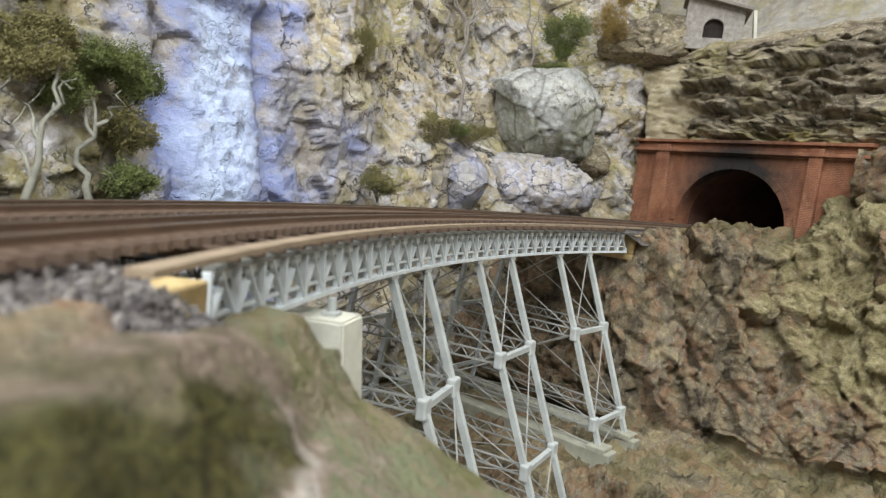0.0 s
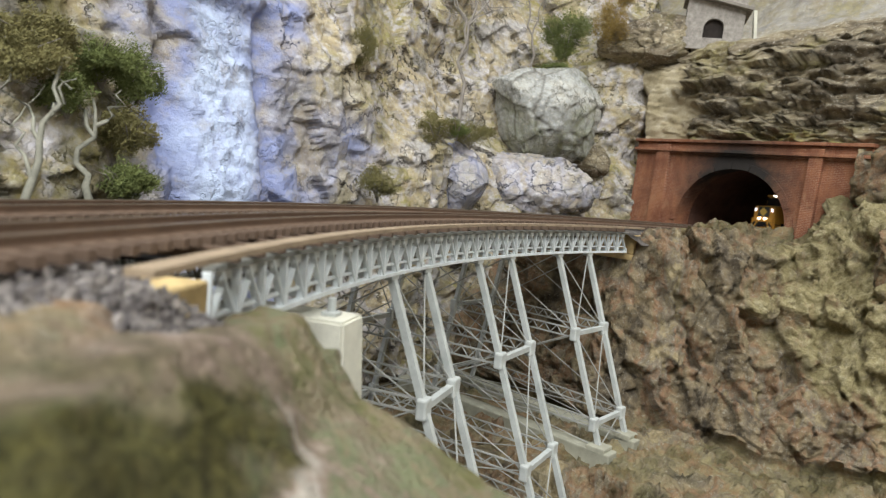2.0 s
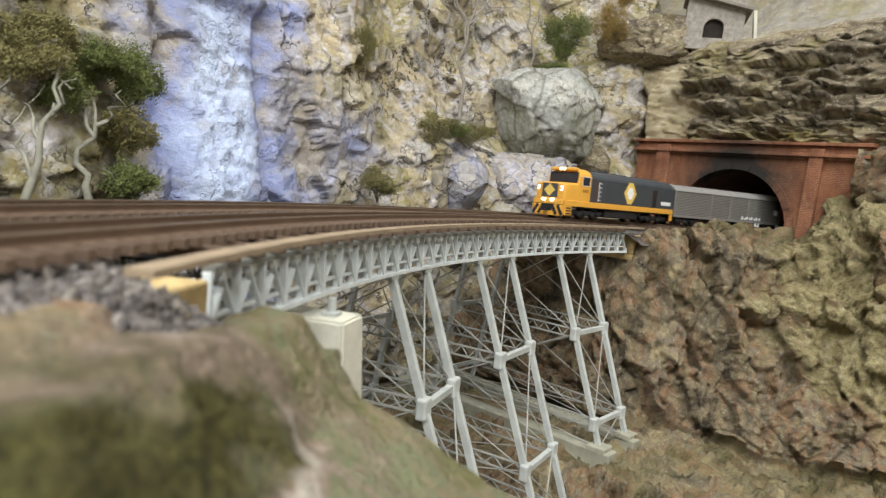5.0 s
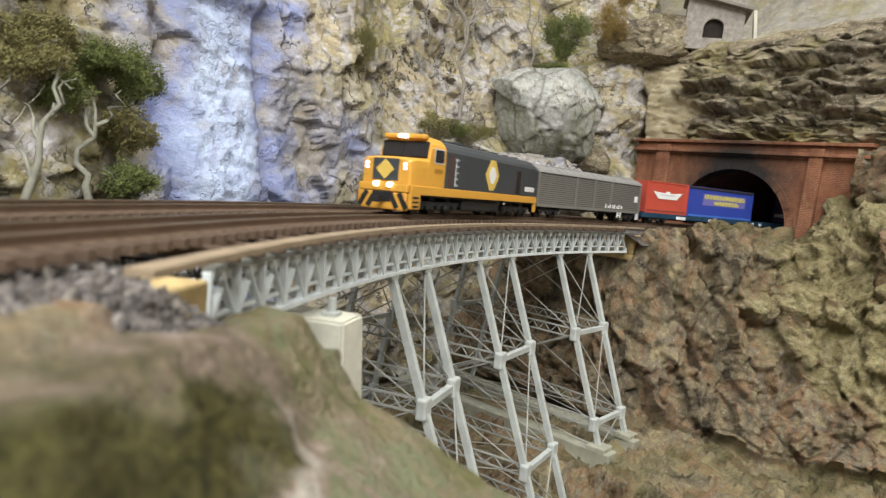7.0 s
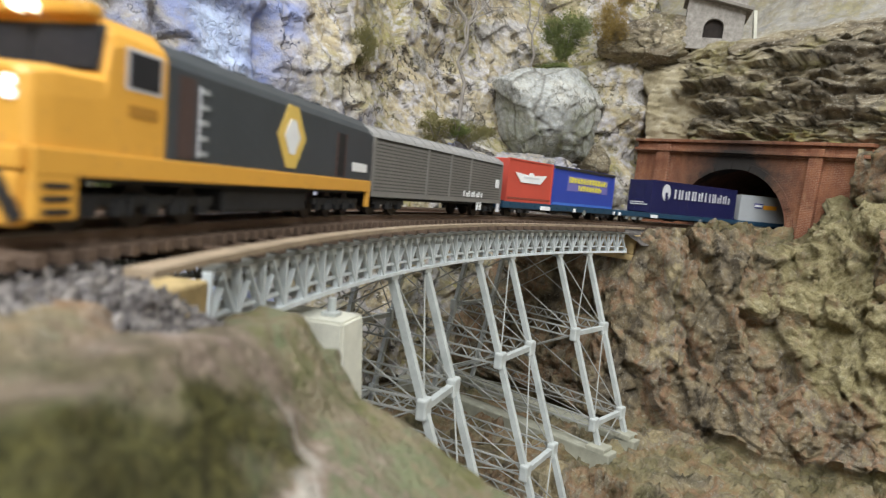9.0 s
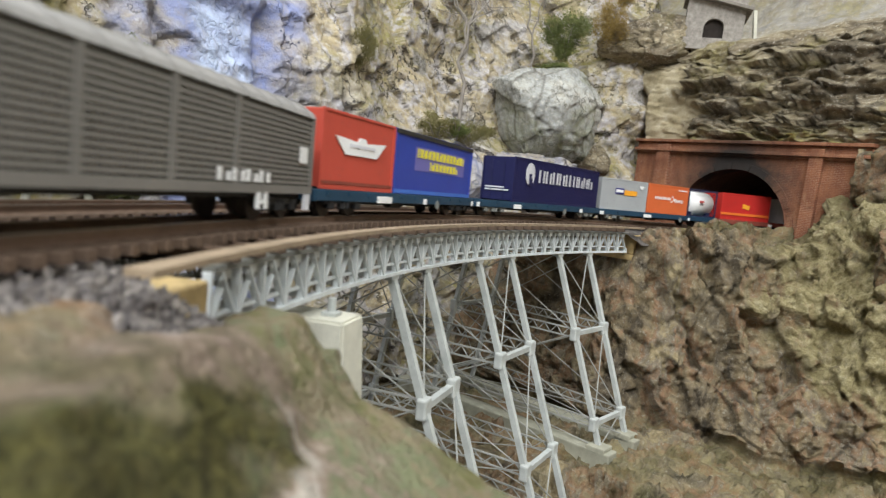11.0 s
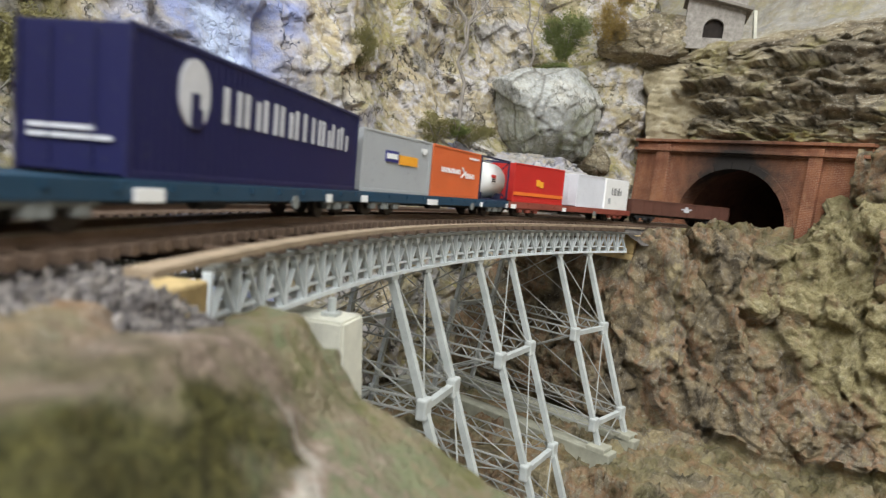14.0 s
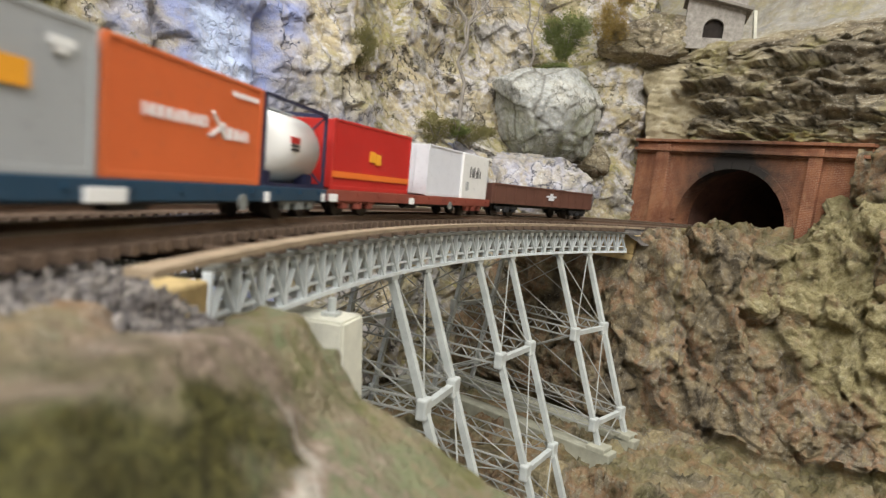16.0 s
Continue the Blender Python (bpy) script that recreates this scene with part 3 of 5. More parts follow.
# ---- tunnel portal ----
def brick_material():
    g = Graph("weathered_red_brick")
    br = g.nodes.new("ShaderNodeTexBrick")
    br.inputs["Scale"].default_value = 1.0
    br.inputs["Brick Width"].default_value, br.inputs["Row Height"].default_value = 0.0052, 0.0018
    br.inputs["Mortar Size"].default_value = 0.0002
    br.inputs["Color1"].default_value, br.inputs["Color2"].default_value = (0.27, 0.105, 0.055, 1), (0.21, 0.08, 0.045, 1)
    br.inputs["Mortar"].default_value = (0.36, 0.22, 0.15, 1)
    m = g.nodes.new("ShaderNodeMapping")
    m.inputs["Rotation"].default_value = (radians(90), 0, 0)
    g.link(g.coord, m.inputs[0])
    g.link(m.outputs[0], br.inputs["Vector"])
    col = br.outputs["Color"]
    col = g.mix(g.band(g.noise(0.03, 5, 0.65), 0.35, 0.7), col, (0.15, 0.055, 0.03))
    col = g.mix(g.band(g.noise(0.03, 5, 0.75, (1.8, 1, 0.7)), 0.56, 0.74), col, (0.34, 0.2, 0.12))
    col = g.mix(g.band(g.noise(0.006, 4, 0.75), 0.58, 0.72), col, (0.12, 0.055, 0.035))
    col = g.mix(g.math("MULTIPLY", g.band(g.noise(0.03, 6, 0.7, (1.4, 1, 0.6)), 0.45, 0.65), 0.6), col, (0.36, 0.16, 0.08))
    col = g.mix(g.band(g.noise(0.01, 6, 0.8), 0.63, 0.74), col, (0.46, 0.34, 0.24))
    sep = g.nodes.new("ShaderNodeVectorMath")
    sep.operation = "DISTANCE"
    sep.inputs[1].default_value = (0.1405, 0.0, 0.055)
    g.link(g.coord, sep.inputs[0])
    stain = g.math("ADD", sep.outputs["Value"], g.math("MULTIPLY", g.noise(0.02, 4, 0.7), 0.05))
    col = g.mix(g.band(stain, 0.11, 0.06), col, (0.03, 0.026, 0.024))
    g.bump(g.math("ADD", br.outputs["Fac"], g.noise(0.004, 4, 0.7)), 0.0003)
    return g.done(col, 0.85, 0, 0.25)


BRICK = brick_material()
UC, ARCH_R, SPRING, TOP = 0.1405, 0.069, 0.007, 0.1075


def arch_points(radius, n=40, foot=-0.012):
    pts = [(UC - radius, foot)]
    pts += [(UC - radius * math.cos(math.pi * i / n), SPRING + radius * math.sin(math.pi * i / n)) for i in range(n + 1)]
    pts += [(UC + radius, foot)]
    return pts


def build_portal():
    portal = thing("tunnel_portal", "weathered red brick tunnel portal with sooty arch", "tunnel portal", kind="structure")
    portal.matrix_world = PORTAL_TILT
    bm = bmesh.new()
    inner = arch_points(ARCH_R)
    n = len(inner)
    # outer outline matched point for point to the arch
    outer = []
    for u, v in inner:
        du, dv = u - UC, v - SPRING
        if dv <= 0:
            outer.append((0.0 if du < 0 else 0.279, v))
            continue
        k = min((UC / abs(du)) if du < 0 else (0.279 - UC) / max(du, 1e-6), (TOP - 0.009 - SPRING) / max(dv, 1e-6))
        outer.append((UC + du * k, SPRING + dv * k))
    rows = []
    for depth in (0.0, -0.03):
        rows.append(([bm.verts.new((u, depth, v)) for u, v in inner], [bm.verts.new((u, depth, v)) for u, v in outer]))
    (i0, o0), (i1, o1) = rows
    for k in range(n - 1):
        bm.faces.new((i0[k], i0[k + 1], o0[k + 1], o0[k]))
        bm.faces.new((i1[k], o1[k], o1[k + 1], i1[k + 1]))
        bm.faces.new((i0[k], i1[k], i1[k + 1], i0[k + 1]))
        bm.faces.new((o0[k], o0[k + 1], o1[k + 1], o1[k]))
    bmesh.ops.recalc_face_normals(bm, faces=bm.faces)
    part("wall", bm, BRICK, portal)
    # ring of voussoirs
    for k in range(31):
        a0, a1 = math.pi * k / 31 + 0.0025, math.pi * (k + 1) / 31 - 0.0025
        bm = bmesh.new()
        q = []
        for dep in (-0.004, 0.0015 + 0.0004 * (k % 3)):
            for ang, rad in ((a0, ARCH_R - 0.0006), (a1, ARCH_R - 0.0006), (a1, ARCH_R + 0.0075), (a0, ARCH_R + 0.0075)):
                q.append(bm.verts.new((UC - rad * math.cos(ang), dep, SPRING + rad * math.sin(ang))))
        for f in ((0, 1, 2, 3), (7, 6, 5, 4), (0, 4, 5, 1), (1, 5, 6, 2), (2, 6, 7, 3), (3, 7, 4, 0)):
            bm.faces.new([q[i] for i in f])
        bmesh.ops.recalc_face_normals(bm, faces=bm.faces)
        part("voussoir", bm, BRICK, portal)
    for u0, u1 in ((0.033, 0.052), (0.222, 0.236)):
        part("pilaster", boxes((u0, u1, -0.002, 0.0055, -0.01, TOP - 0.006), bevel=0.0006), BRICK, portal)
    part("cornice", boxes((-0.001, 0.28, -0.004, 0.0075, TOP - 0.0145, TOP - 0.011), (0.0, 0.279, -0.004, 0.004, TOP - 0.017, TOP - 0.0146), bevel=0.0005), BRICK, portal)
    part("parapet", boxes((0.0, 0.279, -0.012, 0.002, TOP - 0.0108, TOP - 0.003), bevel=0.0005), BRICK, portal)
    for k in range(14):
        u0 = -0.002 + k * 0.0202
        part("coping_stone", boxes((u0, u0 + 0.02, -0.0135, 0.0065, TOP - 0.0028, TOP + 0.0006 + 0.0003 * (k % 2)), bevel=0.0004), BRICK, portal)
    # tunnel lining
    bm = bmesh.new()
    prev = None
    for j in range(9):
        dep = -0.028 - j * 0.05
        shift = j * j * 0.0028
        row = [bm.verts.new((u + shift * 0.8, dep, v)) for u, v in arch_points(ARCH_R + 0.001, 24, -0.02)]
        if prev:
            for k in range(len(row) - 1):
                bm.faces.new((prev[k], prev[k + 1], row[k + 1], row[k]))
        prev = row
    bm.faces.new(prev)
    part("tunnel_lining", bm, BRICK_DARK, portal, "sooty tunnel lining")


BRICK_DARK = paint("sooty_brick", (0.14, 0.062, 0.04), 0.45, 0.95, 0.02, 0.0004)
build_portal()


# ---- tracks ----
def sweep(name, r, profile, a0, a1, material, parent, step=0.8, tail=True):
    """A bar of that cross section, (offset, height) pairs, along the curve with straight ends."""
    bm = bmesh.new()
    ss = np.arange(math.radians(a0) * R1, math.radians(a1) * R1, math.radians(step) * R1)
    prev = None
    for s in ss:
        p, fwd = on_track(s, r)
        side = Vector((-fwd.y, fwd.x, 0))
        row = [bm.verts.new(p + side * o + Vector((0, 0, z))) for o, z in profile]
        if prev:
            for k in range(len(row)):
                bm.faces.new((prev[k], prev[(k + 1) % len(row)], row[(k + 1) % len(row)], row[k]))
        else:
            bm.faces.new(row)
        prev = row
    bm.faces.new(prev[::-1])
    bmesh.ops.recalc_face_normals(bm, faces=bm.faces)
    return part(name, bm, material, parent)


RAIL_PROFILE = [(-0.00125, -0.0026), (0.00125, -0.0026), (0.0004, -0.002), (0.0004, -0.0009), (0.0006, -0.0006), (0.0006, 0.0), (-0.0006, 0.0), (-0.0006, -0.0006), (-0.0004, -0.0009), (-0.0004, -0.002)]


def build_track(r, label):
    track = thing("railway_track", label, "railway track", "tracks", "structure")
    for side in (-1, 1):
        o = side * 0.0085
        sweep("rail", r, [(o + x, z) for x, z in RAIL_PROFILE], -85, 195, RAIL, track)
        sweep("rail_head", r, [(o - 0.0006, -0.0001), (o + 0.0006, -0.0001), (o + 0.0004, 0.0003), (o - 0.0004, 0.0003)], -85, 195, RAIL_TOP, track)
    me = None
    rng = random.Random(int(r * 1000))
    s = math.radians(-30) * R1
    while s < math.radians(68) * R1:
        p, fwd = on_track(s, r)
        if me is None:
            first = part("sleeper", boxes((-0.0013, 0.0013, -0.0172, 0.0172, -0.005, -0.0024), bevel=0.0002), SLEEPER, track)
            me = first.data
            ob = first
        else:
            ob = new("sleeper", me)
            ob.parent = track
        ob.matrix_basis = Matrix.Translation(p) @ Matrix.Rotation(math.atan2(fwd.y, fwd.x) + rng.uniform(-0.02, 0.02), 4, "Z")
        s += 0.0063
    return track


build_track(R1, "rusty model railway track on dark sleepers over the bridge")
build_track(R2, "rusty model railway track on dark sleepers beside the cliff")


def build_ballast():
    for a0, a1 in ((-85, 5.2), (49.6, 100)):
        aa = np.linspace(a0, a1, int((a1 - a0) * 6))
        off = np.concatenate([np.linspace(-0.04, -0.0275, 9), np.linspace(-0.026, 0.082, 60), [0.086, 0.092]])
        pts = []
        for a in aa:
            p, fwd = on_track(math.radians(a) * R1)
            side = Vector((fwd.y, -fwd.x, 0))
            for o in off:
                z = -0.0044 - (0.0032 * float(smooth(np.float64(o), -0.008, -0.014)) + 0.55 * max(0.0, -0.018 - o) + 0.55 * max(0.0, o - 0.08))
                q = p + side * o
                pts.append((q.x, q.y, z))
        p = np.array(pts)
        p[:, 2] += (vnoise(p, 0.0021, 7) - 0.5) * 0.0016 + (vnoise(p, 0.006, 8) - 0.5) * 0.0012
        mesh_grid("ballast_bed", p, len(aa), len(off), BALLAST, None, "grey-brown stone ballast under the tracks", "ballast", "structure")



def ballast_stones():
    """Loose angular stones over the shoulder of the near track bed."""
    rng = np.random.default_rng(4)
    n = 5200
    a = rng.uniform(-9, 5.3, n)
    o = rng.uniform(-0.037, 0.012, n)
    keep = (np.abs(o + 0.0085) > 0.0016) & (np.abs(o - 0.0085) > 0.0016)
    a, o = a[keep], o[keep]
    n = len(a)
    z = -0.0046 - 0.0032 * smooth(o, -0.008, -0.014) - 0.55 * np.clip(-0.018 - o, 0, 1)
    r = np.radians(a)
    c = np.stack([CX - (R1 + o) * np.cos(r), CY + (R1 + o) * np.sin(r), z], 1)
    cube = np.array([(x, y, w) for x in (-1, 1) for y in (-1, 1) for w in (-1, 1)], float)
    v = cube[None] * rng.uniform(0.0004, 0.0012, (n, 1, 3)) * rng.uniform(0.55, 1.1, (n, 8, 1))
    t = rng.uniform(0, 6.28, n)
    x = v[:, :, 0] * np.cos(t)[:, None] - v[:, :, 1] * np.sin(t)[:, None]
    y = v[:, :, 0] * np.sin(t)[:, None] + v[:, :, 1] * np.cos(t)[:, None]
    v = np.stack([x, y, v[:, :, 2] + 0.3 * x], 2) + c[:, None]
    quad = np.array([(0, 1, 3, 2), (4, 6, 7, 5), (0, 4, 5, 1), (2, 3, 7, 6), (0, 2, 6, 4), (1, 5, 7, 3)])
    faces = (quad[None] + 8 * np.arange(n)[:, None, None]).reshape(-1, 4)
    me = bpy.data.meshes.new("ballast_stones")
    me.from_pydata(v.reshape(-1, 3).tolist(), [], faces.tolist())
    g = Graph("loose_ballast")
    me.materials.append(g.done(g.ramp(g.island(), [(0.0, (0.09, 0.08, 0.08)), (0.5, (0.2, 0.18, 0.175)), (0.85, (0.3, 0.27, 0.25)), (1.0, (0.45, 0.4, 0.36))]), 0.9))
    tagged(new("ballast_stones", me), "loose grey-violet ballast stones beside the rails", "ballast", "", "stuff")


build_ballast()
ballast_stones()


# ---- bridges ----
def tower_radius(r_top, z, slope):
    return r_top + slope * (-0.028 - z)


def build_bridge(r_in, r_out, steel, label, towers, z_base, extra, r_far=0.0):
    """Steel trestle: two lattice girders on towers with battered legs. r_in and r_out are the girders' radii."""
    bridge = thing("trestle_bridge", label, "railway bridge", "bridges")
    a0, a1, n = 7.4, 49.9, 33
    for r in (r_in, r_out):
        step = (a1 - a0) / n
        length = 2 * r * math.sin(math.radians(step / 2))
        bm = bmesh.new()
        h0, h1 = -0.0272, -0.0108
        front = r == r_in and steel is STEEL
        wide = 0.0023 if front else 0.0011
        strut(bm, (-length / 2, 0, h0), (-length / 2, 0, h1), 0.0012, 0.0026 if front else 0.0012)
        for s in (-1, 1):
            strut(bm, (-s * length * 0.46, 0.0005 * s, h0), (s * length * 0.2, 0.0005 * s, h1), wide, 0.0008)
        if front:
            strut(bm, (-length * 0.3, 0, h0 + 0.0042), (length * 0.3, 0, h0 + 0.0042), 0.0011, 0.0011)
            # gusset plates where the bars meet the chords
            for x, z, w in ((-length * 0.46, h0 + 0.0014, 0.004), (length * 0.46, h0 + 0.0014, 0.004), (0.0, h1 - 0.0012, 0.0055)):
                box(bm, x - w / 2, x + w / 2, -0.0009, 0.0009, z - 0.0016, z + 0.0012)
        # bright steel on the front girder; darker steel paints shade on those behind
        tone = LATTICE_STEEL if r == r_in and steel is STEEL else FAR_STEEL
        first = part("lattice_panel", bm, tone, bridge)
        for k in range(n):
            a = a0 + step * (k + 0.5)
            ob = first if k == 0 else new("lattice_panel", first.data)
            ob.parent = bridge
            ob.matrix_basis = Matrix.Translation(ring(a, r)) @ Matrix.Rotation(math.radians(90 - a), 4, "Z")
        for z in (-0.0100, -0.028):
            # upper chords take the shade-dark steel as well
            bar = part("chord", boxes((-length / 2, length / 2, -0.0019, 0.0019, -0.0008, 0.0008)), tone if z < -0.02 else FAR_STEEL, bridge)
            for k in range(n):
                a = a0 + step * (k + 0.5)
                ob = bar if k == 0 else new("chord", bar.data)
                ob.parent = bridge
                ob.matrix_basis = Matrix.Translation(ring(a, r * math.cos(math.radians(step / 2)), z)) @ Matrix.Rotation(math.radians(90 - a), 4, "Z")
    for k in range(n // 2 + 1):
        a = a0 + (a1 - a0) * k / (n // 2)
        part("cross_beam", strut(bmesh.new(), ring(a, r_in, -0.0265), ring(a, r_out, -0.0265), 0.0014, 0.002), steel, bridge)
    levels = [-0.0285, -0.093, -0.1625, -0.205]
    for legs in towers:
        base = z_base(legs[0])
        zs = [z for z in levels if z > base + 0.012] + [base]
        node = {}
        for a in legs:
            for side, (r, sl) in enumerate(((r_in + 0.002, -0.37), (r_far, 0.2))):
                for z in zs:
                    node[a, side, z] = ring(a, tower_radius(r, z, sl), z)
                leg = part("leg", strut(bmesh.new(), node[a, side, zs[0]], node[a, side, zs[-1]], 0.0038, 0.0038), steel, bridge)
                part("bearing", boxes((-0.004, 0.004, -0.003, 0.003, 0.0, 0.004), bevel=0.0005), steel, bridge).matrix_basis = Matrix.Translation(node[a, side, zs[0]] - Vector((0, 0, 0.003))) @ Matrix.Rotation(math.radians(90 - a), 4, "Z")
                for z in zs[1:-1]:
                    g = part("gusset", boxes((-0.0045, 0.0045, -0.0029, 0.0029, -0.006, 0.005), bevel=0.0012), steel, bridge)
                    g.matrix_basis = Matrix.Translation(node[a, side, z]) @ Matrix.Rotation(math.radians(90 - a), 4, "Z")
        for i, z in enumerate(zs[1:-1]):
            for side in (0, 1):
                part("strut", strut(bmesh.new(), node[legs[0], side, z], node[legs[1], side, z], 0.0036, 0.0036), steel, bridge)
            for a in legs:
                bm = bmesh.new()
                p, q = node[a, 0, z], node[a, 1, z]
                up = Vector((0, 0, 0.0035))
                strut(bm, p + up, q + up, 0.0011)
                strut(bm, p - up, q - up, 0.0011)
                m = 22
                for k in range(m):
                    e, f = p.lerp(q, k / m), p.lerp(q, (k + 1) / m)
                    strut(bm, e + (up if k % 2 else -up), f + (-up if k % 2 else up), 0.0007)
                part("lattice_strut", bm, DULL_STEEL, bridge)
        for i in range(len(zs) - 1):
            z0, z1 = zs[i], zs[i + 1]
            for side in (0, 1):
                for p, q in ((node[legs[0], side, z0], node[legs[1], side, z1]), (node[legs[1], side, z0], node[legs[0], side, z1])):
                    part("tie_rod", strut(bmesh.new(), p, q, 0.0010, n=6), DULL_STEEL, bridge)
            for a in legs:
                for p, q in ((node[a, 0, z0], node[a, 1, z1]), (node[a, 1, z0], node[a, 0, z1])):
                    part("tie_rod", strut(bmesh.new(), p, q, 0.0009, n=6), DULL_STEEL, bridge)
    for p, q in extra:
        part("brace", strut(bmesh.new(), p, q, 0.0016), steel, bridge)
    return bridge


def base_of(a):
    return -0.181 if a > 38 else (-0.232 if a > 28 else -0.17)


TOWERS = ((20.2, 23.7), (29.9, 34.1), (40.7, 44.9))
build_bridge(0.679, 0.7205, STEEL, "pale grey steel trestle bridge with lattice girders", TOWERS, base_of, [], 0.775)
build_bridge(0.737, 0.773, FAR_STEEL, "darker grey steel trestle bridge beside the cliff", (), base_of, [])

# concrete footings across under the towers
for a in (20.2, 23.7, 29.9, 34.1, 40.7, 44.9):
    z = base_of(a)
    bm = boxes((0.612 if a > 38 else 0.605, 0.85, -0.0075, 0.0075, z - 0.03, z), bevel=0.0012)
    ob = part("concrete_footing", bm, FOOTING)
    tagged(ob, "long mossy concrete footing under a trestle tower", "footing", "footings")
    aa = math.radians(a)
    ob.matrix_world = Matrix(((-math.cos(aa), math.sin(aa), 0, CX), (math.sin(aa), math.cos(aa), 0, CY), (0, 0, 1, 0), (0, 0, 0, 1)))
    pad = part("pedestal", boxes((-0.008, 0.008, -0.0075, 0.0075, -0.004, 0.003), bevel=0.001), FOOTING, ob)
    pad.matrix_basis = Matrix.Translation((tower_radius(0.681, z, -0.37), 0, z))

# pale concrete pier carrying the first bearing
pier = thing("concrete_pier", "cream concrete pier with a bearing post", "bridge pier")
pier.matrix_world = Matrix.Translation(ring(13.4, 0.688)) @ Matrix.Rotation(math.radians(90 - 13.4), 4, "Z")
bm = bmesh.new()
box(bm, -0.0098, 0.0098, -0.0255, 0.03, -0.22, -0.0345)
for v in bm.verts:
    if v.co.z < -0.1:
        v.co.x *= 1.5
        v.co.y *= 1.4
bmesh.ops.bevel(bm, geom=bm.edges[:], offset=0.001, segments=2, affect="EDGES")
part("shaft", bm, CONCRETE, pier)
for y in (-0.0165, 0.022):
    part("bearing_post", cyl(bmesh.new(), (0, y, -0.0312), (0, 0, 1), 0.0016, 0.0066, 10), STEEL, pier)
    part("bearing_plate", boxes((-0.003, 0.003, y - 0.003, y + 0.003, -0.0345, -0.033), bevel=0.0003), STEEL, pier)


# timber deck edges and abutments
def build_deck():
    for r, side, lab in ((R1, -1, "timber edge plank along the bridge deck"), (R2, -1, "timber edge plank along the rear bridge deck")):
        deck = thing("bridge_deck", lab, "bridge deck", "bridge decks")
        a0, a1 = (3.3, 50.5) if r == R1 else (-6.0, 50.5)
        n = 12
        for k in range(n):
            b0, b1 = a0 + (a1 - a0) * k / n, a0 + (a1 - a0) * (k + 1) / n
            bm = bmesh.new()
            prev = None
            for j in range(9):
                a = b0 + (b1 - b0) * (j / 8) * 0.995
                row = [bm.verts.new(ring(a, r - 0.0325 + o, z)) for o, z in ((-0.0028, -0.0045), (0.0028, -0.0045), (0.0028, -0.003), (-0.0028, -0.003))]
                if prev:
                    for i in range(4):
                        bm.faces.new((prev[i], prev[(i + 1) % 4], row[(i + 1) % 4], row[i]))
                else:
                    bm.faces.new(row)
                prev = row
            bm.faces.new(prev[::-1])
            bmesh.ops.recalc_face_normals(bm, faces=bm.faces)
            part("plank", bm, PLANK, deck)
        mesh = None
        a = 8.0
        rng = random.Random(3)
        while a < 50:
            if mesh is None:
                ob = part("deck_beam", boxes((-0.0012, 0.0012, -0.026, 0.0325, -0.0086, -0.0049), bevel=0.0002), SLEEPER, deck)
                mesh = ob.data
            else:
                ob = new("deck_beam", mesh)
                ob.parent = deck
            ob.matrix_basis = Matrix.Translation(ring(a, r)) @ Matrix.Rotation(math.radians(90 - a) + rng.uniform(-0.03, 0.03), 4, "Z")
            a += 1.2
        # added black sheet under the sleepers that keeps the gaps between them dark
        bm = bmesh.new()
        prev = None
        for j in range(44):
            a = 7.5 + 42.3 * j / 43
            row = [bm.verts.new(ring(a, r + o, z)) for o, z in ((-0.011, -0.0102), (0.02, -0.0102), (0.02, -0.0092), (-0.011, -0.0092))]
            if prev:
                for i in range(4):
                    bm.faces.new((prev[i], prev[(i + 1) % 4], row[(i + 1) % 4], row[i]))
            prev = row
        part("black_deck_sheet", bm, BLACK, deck)


build_deck()
for a, w in ((6.0, 0.016), (51.0, 0.014)):
    ab = thing("timber_abutment", "ochre timber block abutment at the bridge end", "abutment", "abutments")
    ab.matrix_world = Matrix.Translation(ring(a, 0.7)) @ Matrix.Rotation(math.radians(90 - a), 4, "Z")
    for k in range(4):
        part("block", boxes((-w / 2, w / 2, -0.026 + 0.012 * k, -0.0146 + 0.012 * k, -0.03, -0.0112 - 0.0006 * (k % 2)), bevel=0.0008), TIMBER, ab)
    part("sill", boxes((-w / 2 - 0.002, w / 2 + 0.002, -0.028, 0.024, -0.036, -0.0304), bevel=0.0006), TIMBER, ab)


# ---- plants, boulders and the stone hut ----
def leaf_mesh(bm, rng, centre, radius, count, size, squash=(1, 1, 1)):
    """Many small leaf clumps spread unevenly through a ball."""
    c = Vector(centre)
    for _ in range(count):
        d = Vector((rng.gauss(0, 1), rng.gauss(0, 1), rng.gauss(0, 1))).normalized()
        lump = 0.72 + 0.5 * noise.noise(d * 2.3 + c * 31)
        p = c + Vector((d.x * squash[0], d.y * squash[1], d.z * squash[2])) * radius * lump * rng.uniform(0.45, 1.08)
        t = Vector((rng.gauss(0, 1), rng.gauss(0, 1), rng.gauss(0, 1))).normalized()
        u = t.orthogonal().normalized()
        w = t.cross(u)
        s = size * rng.uniform(0.5, 1.3)
        q = [bm.verts.new(p + u * s), bm.verts.new(p + w * s * 0.5 + t * s * 0.25), bm.verts.new(p - u * s), bm.verts.new(p - w * s * 0.5 + t * s * 0.25)]
        bm.faces.new(q)


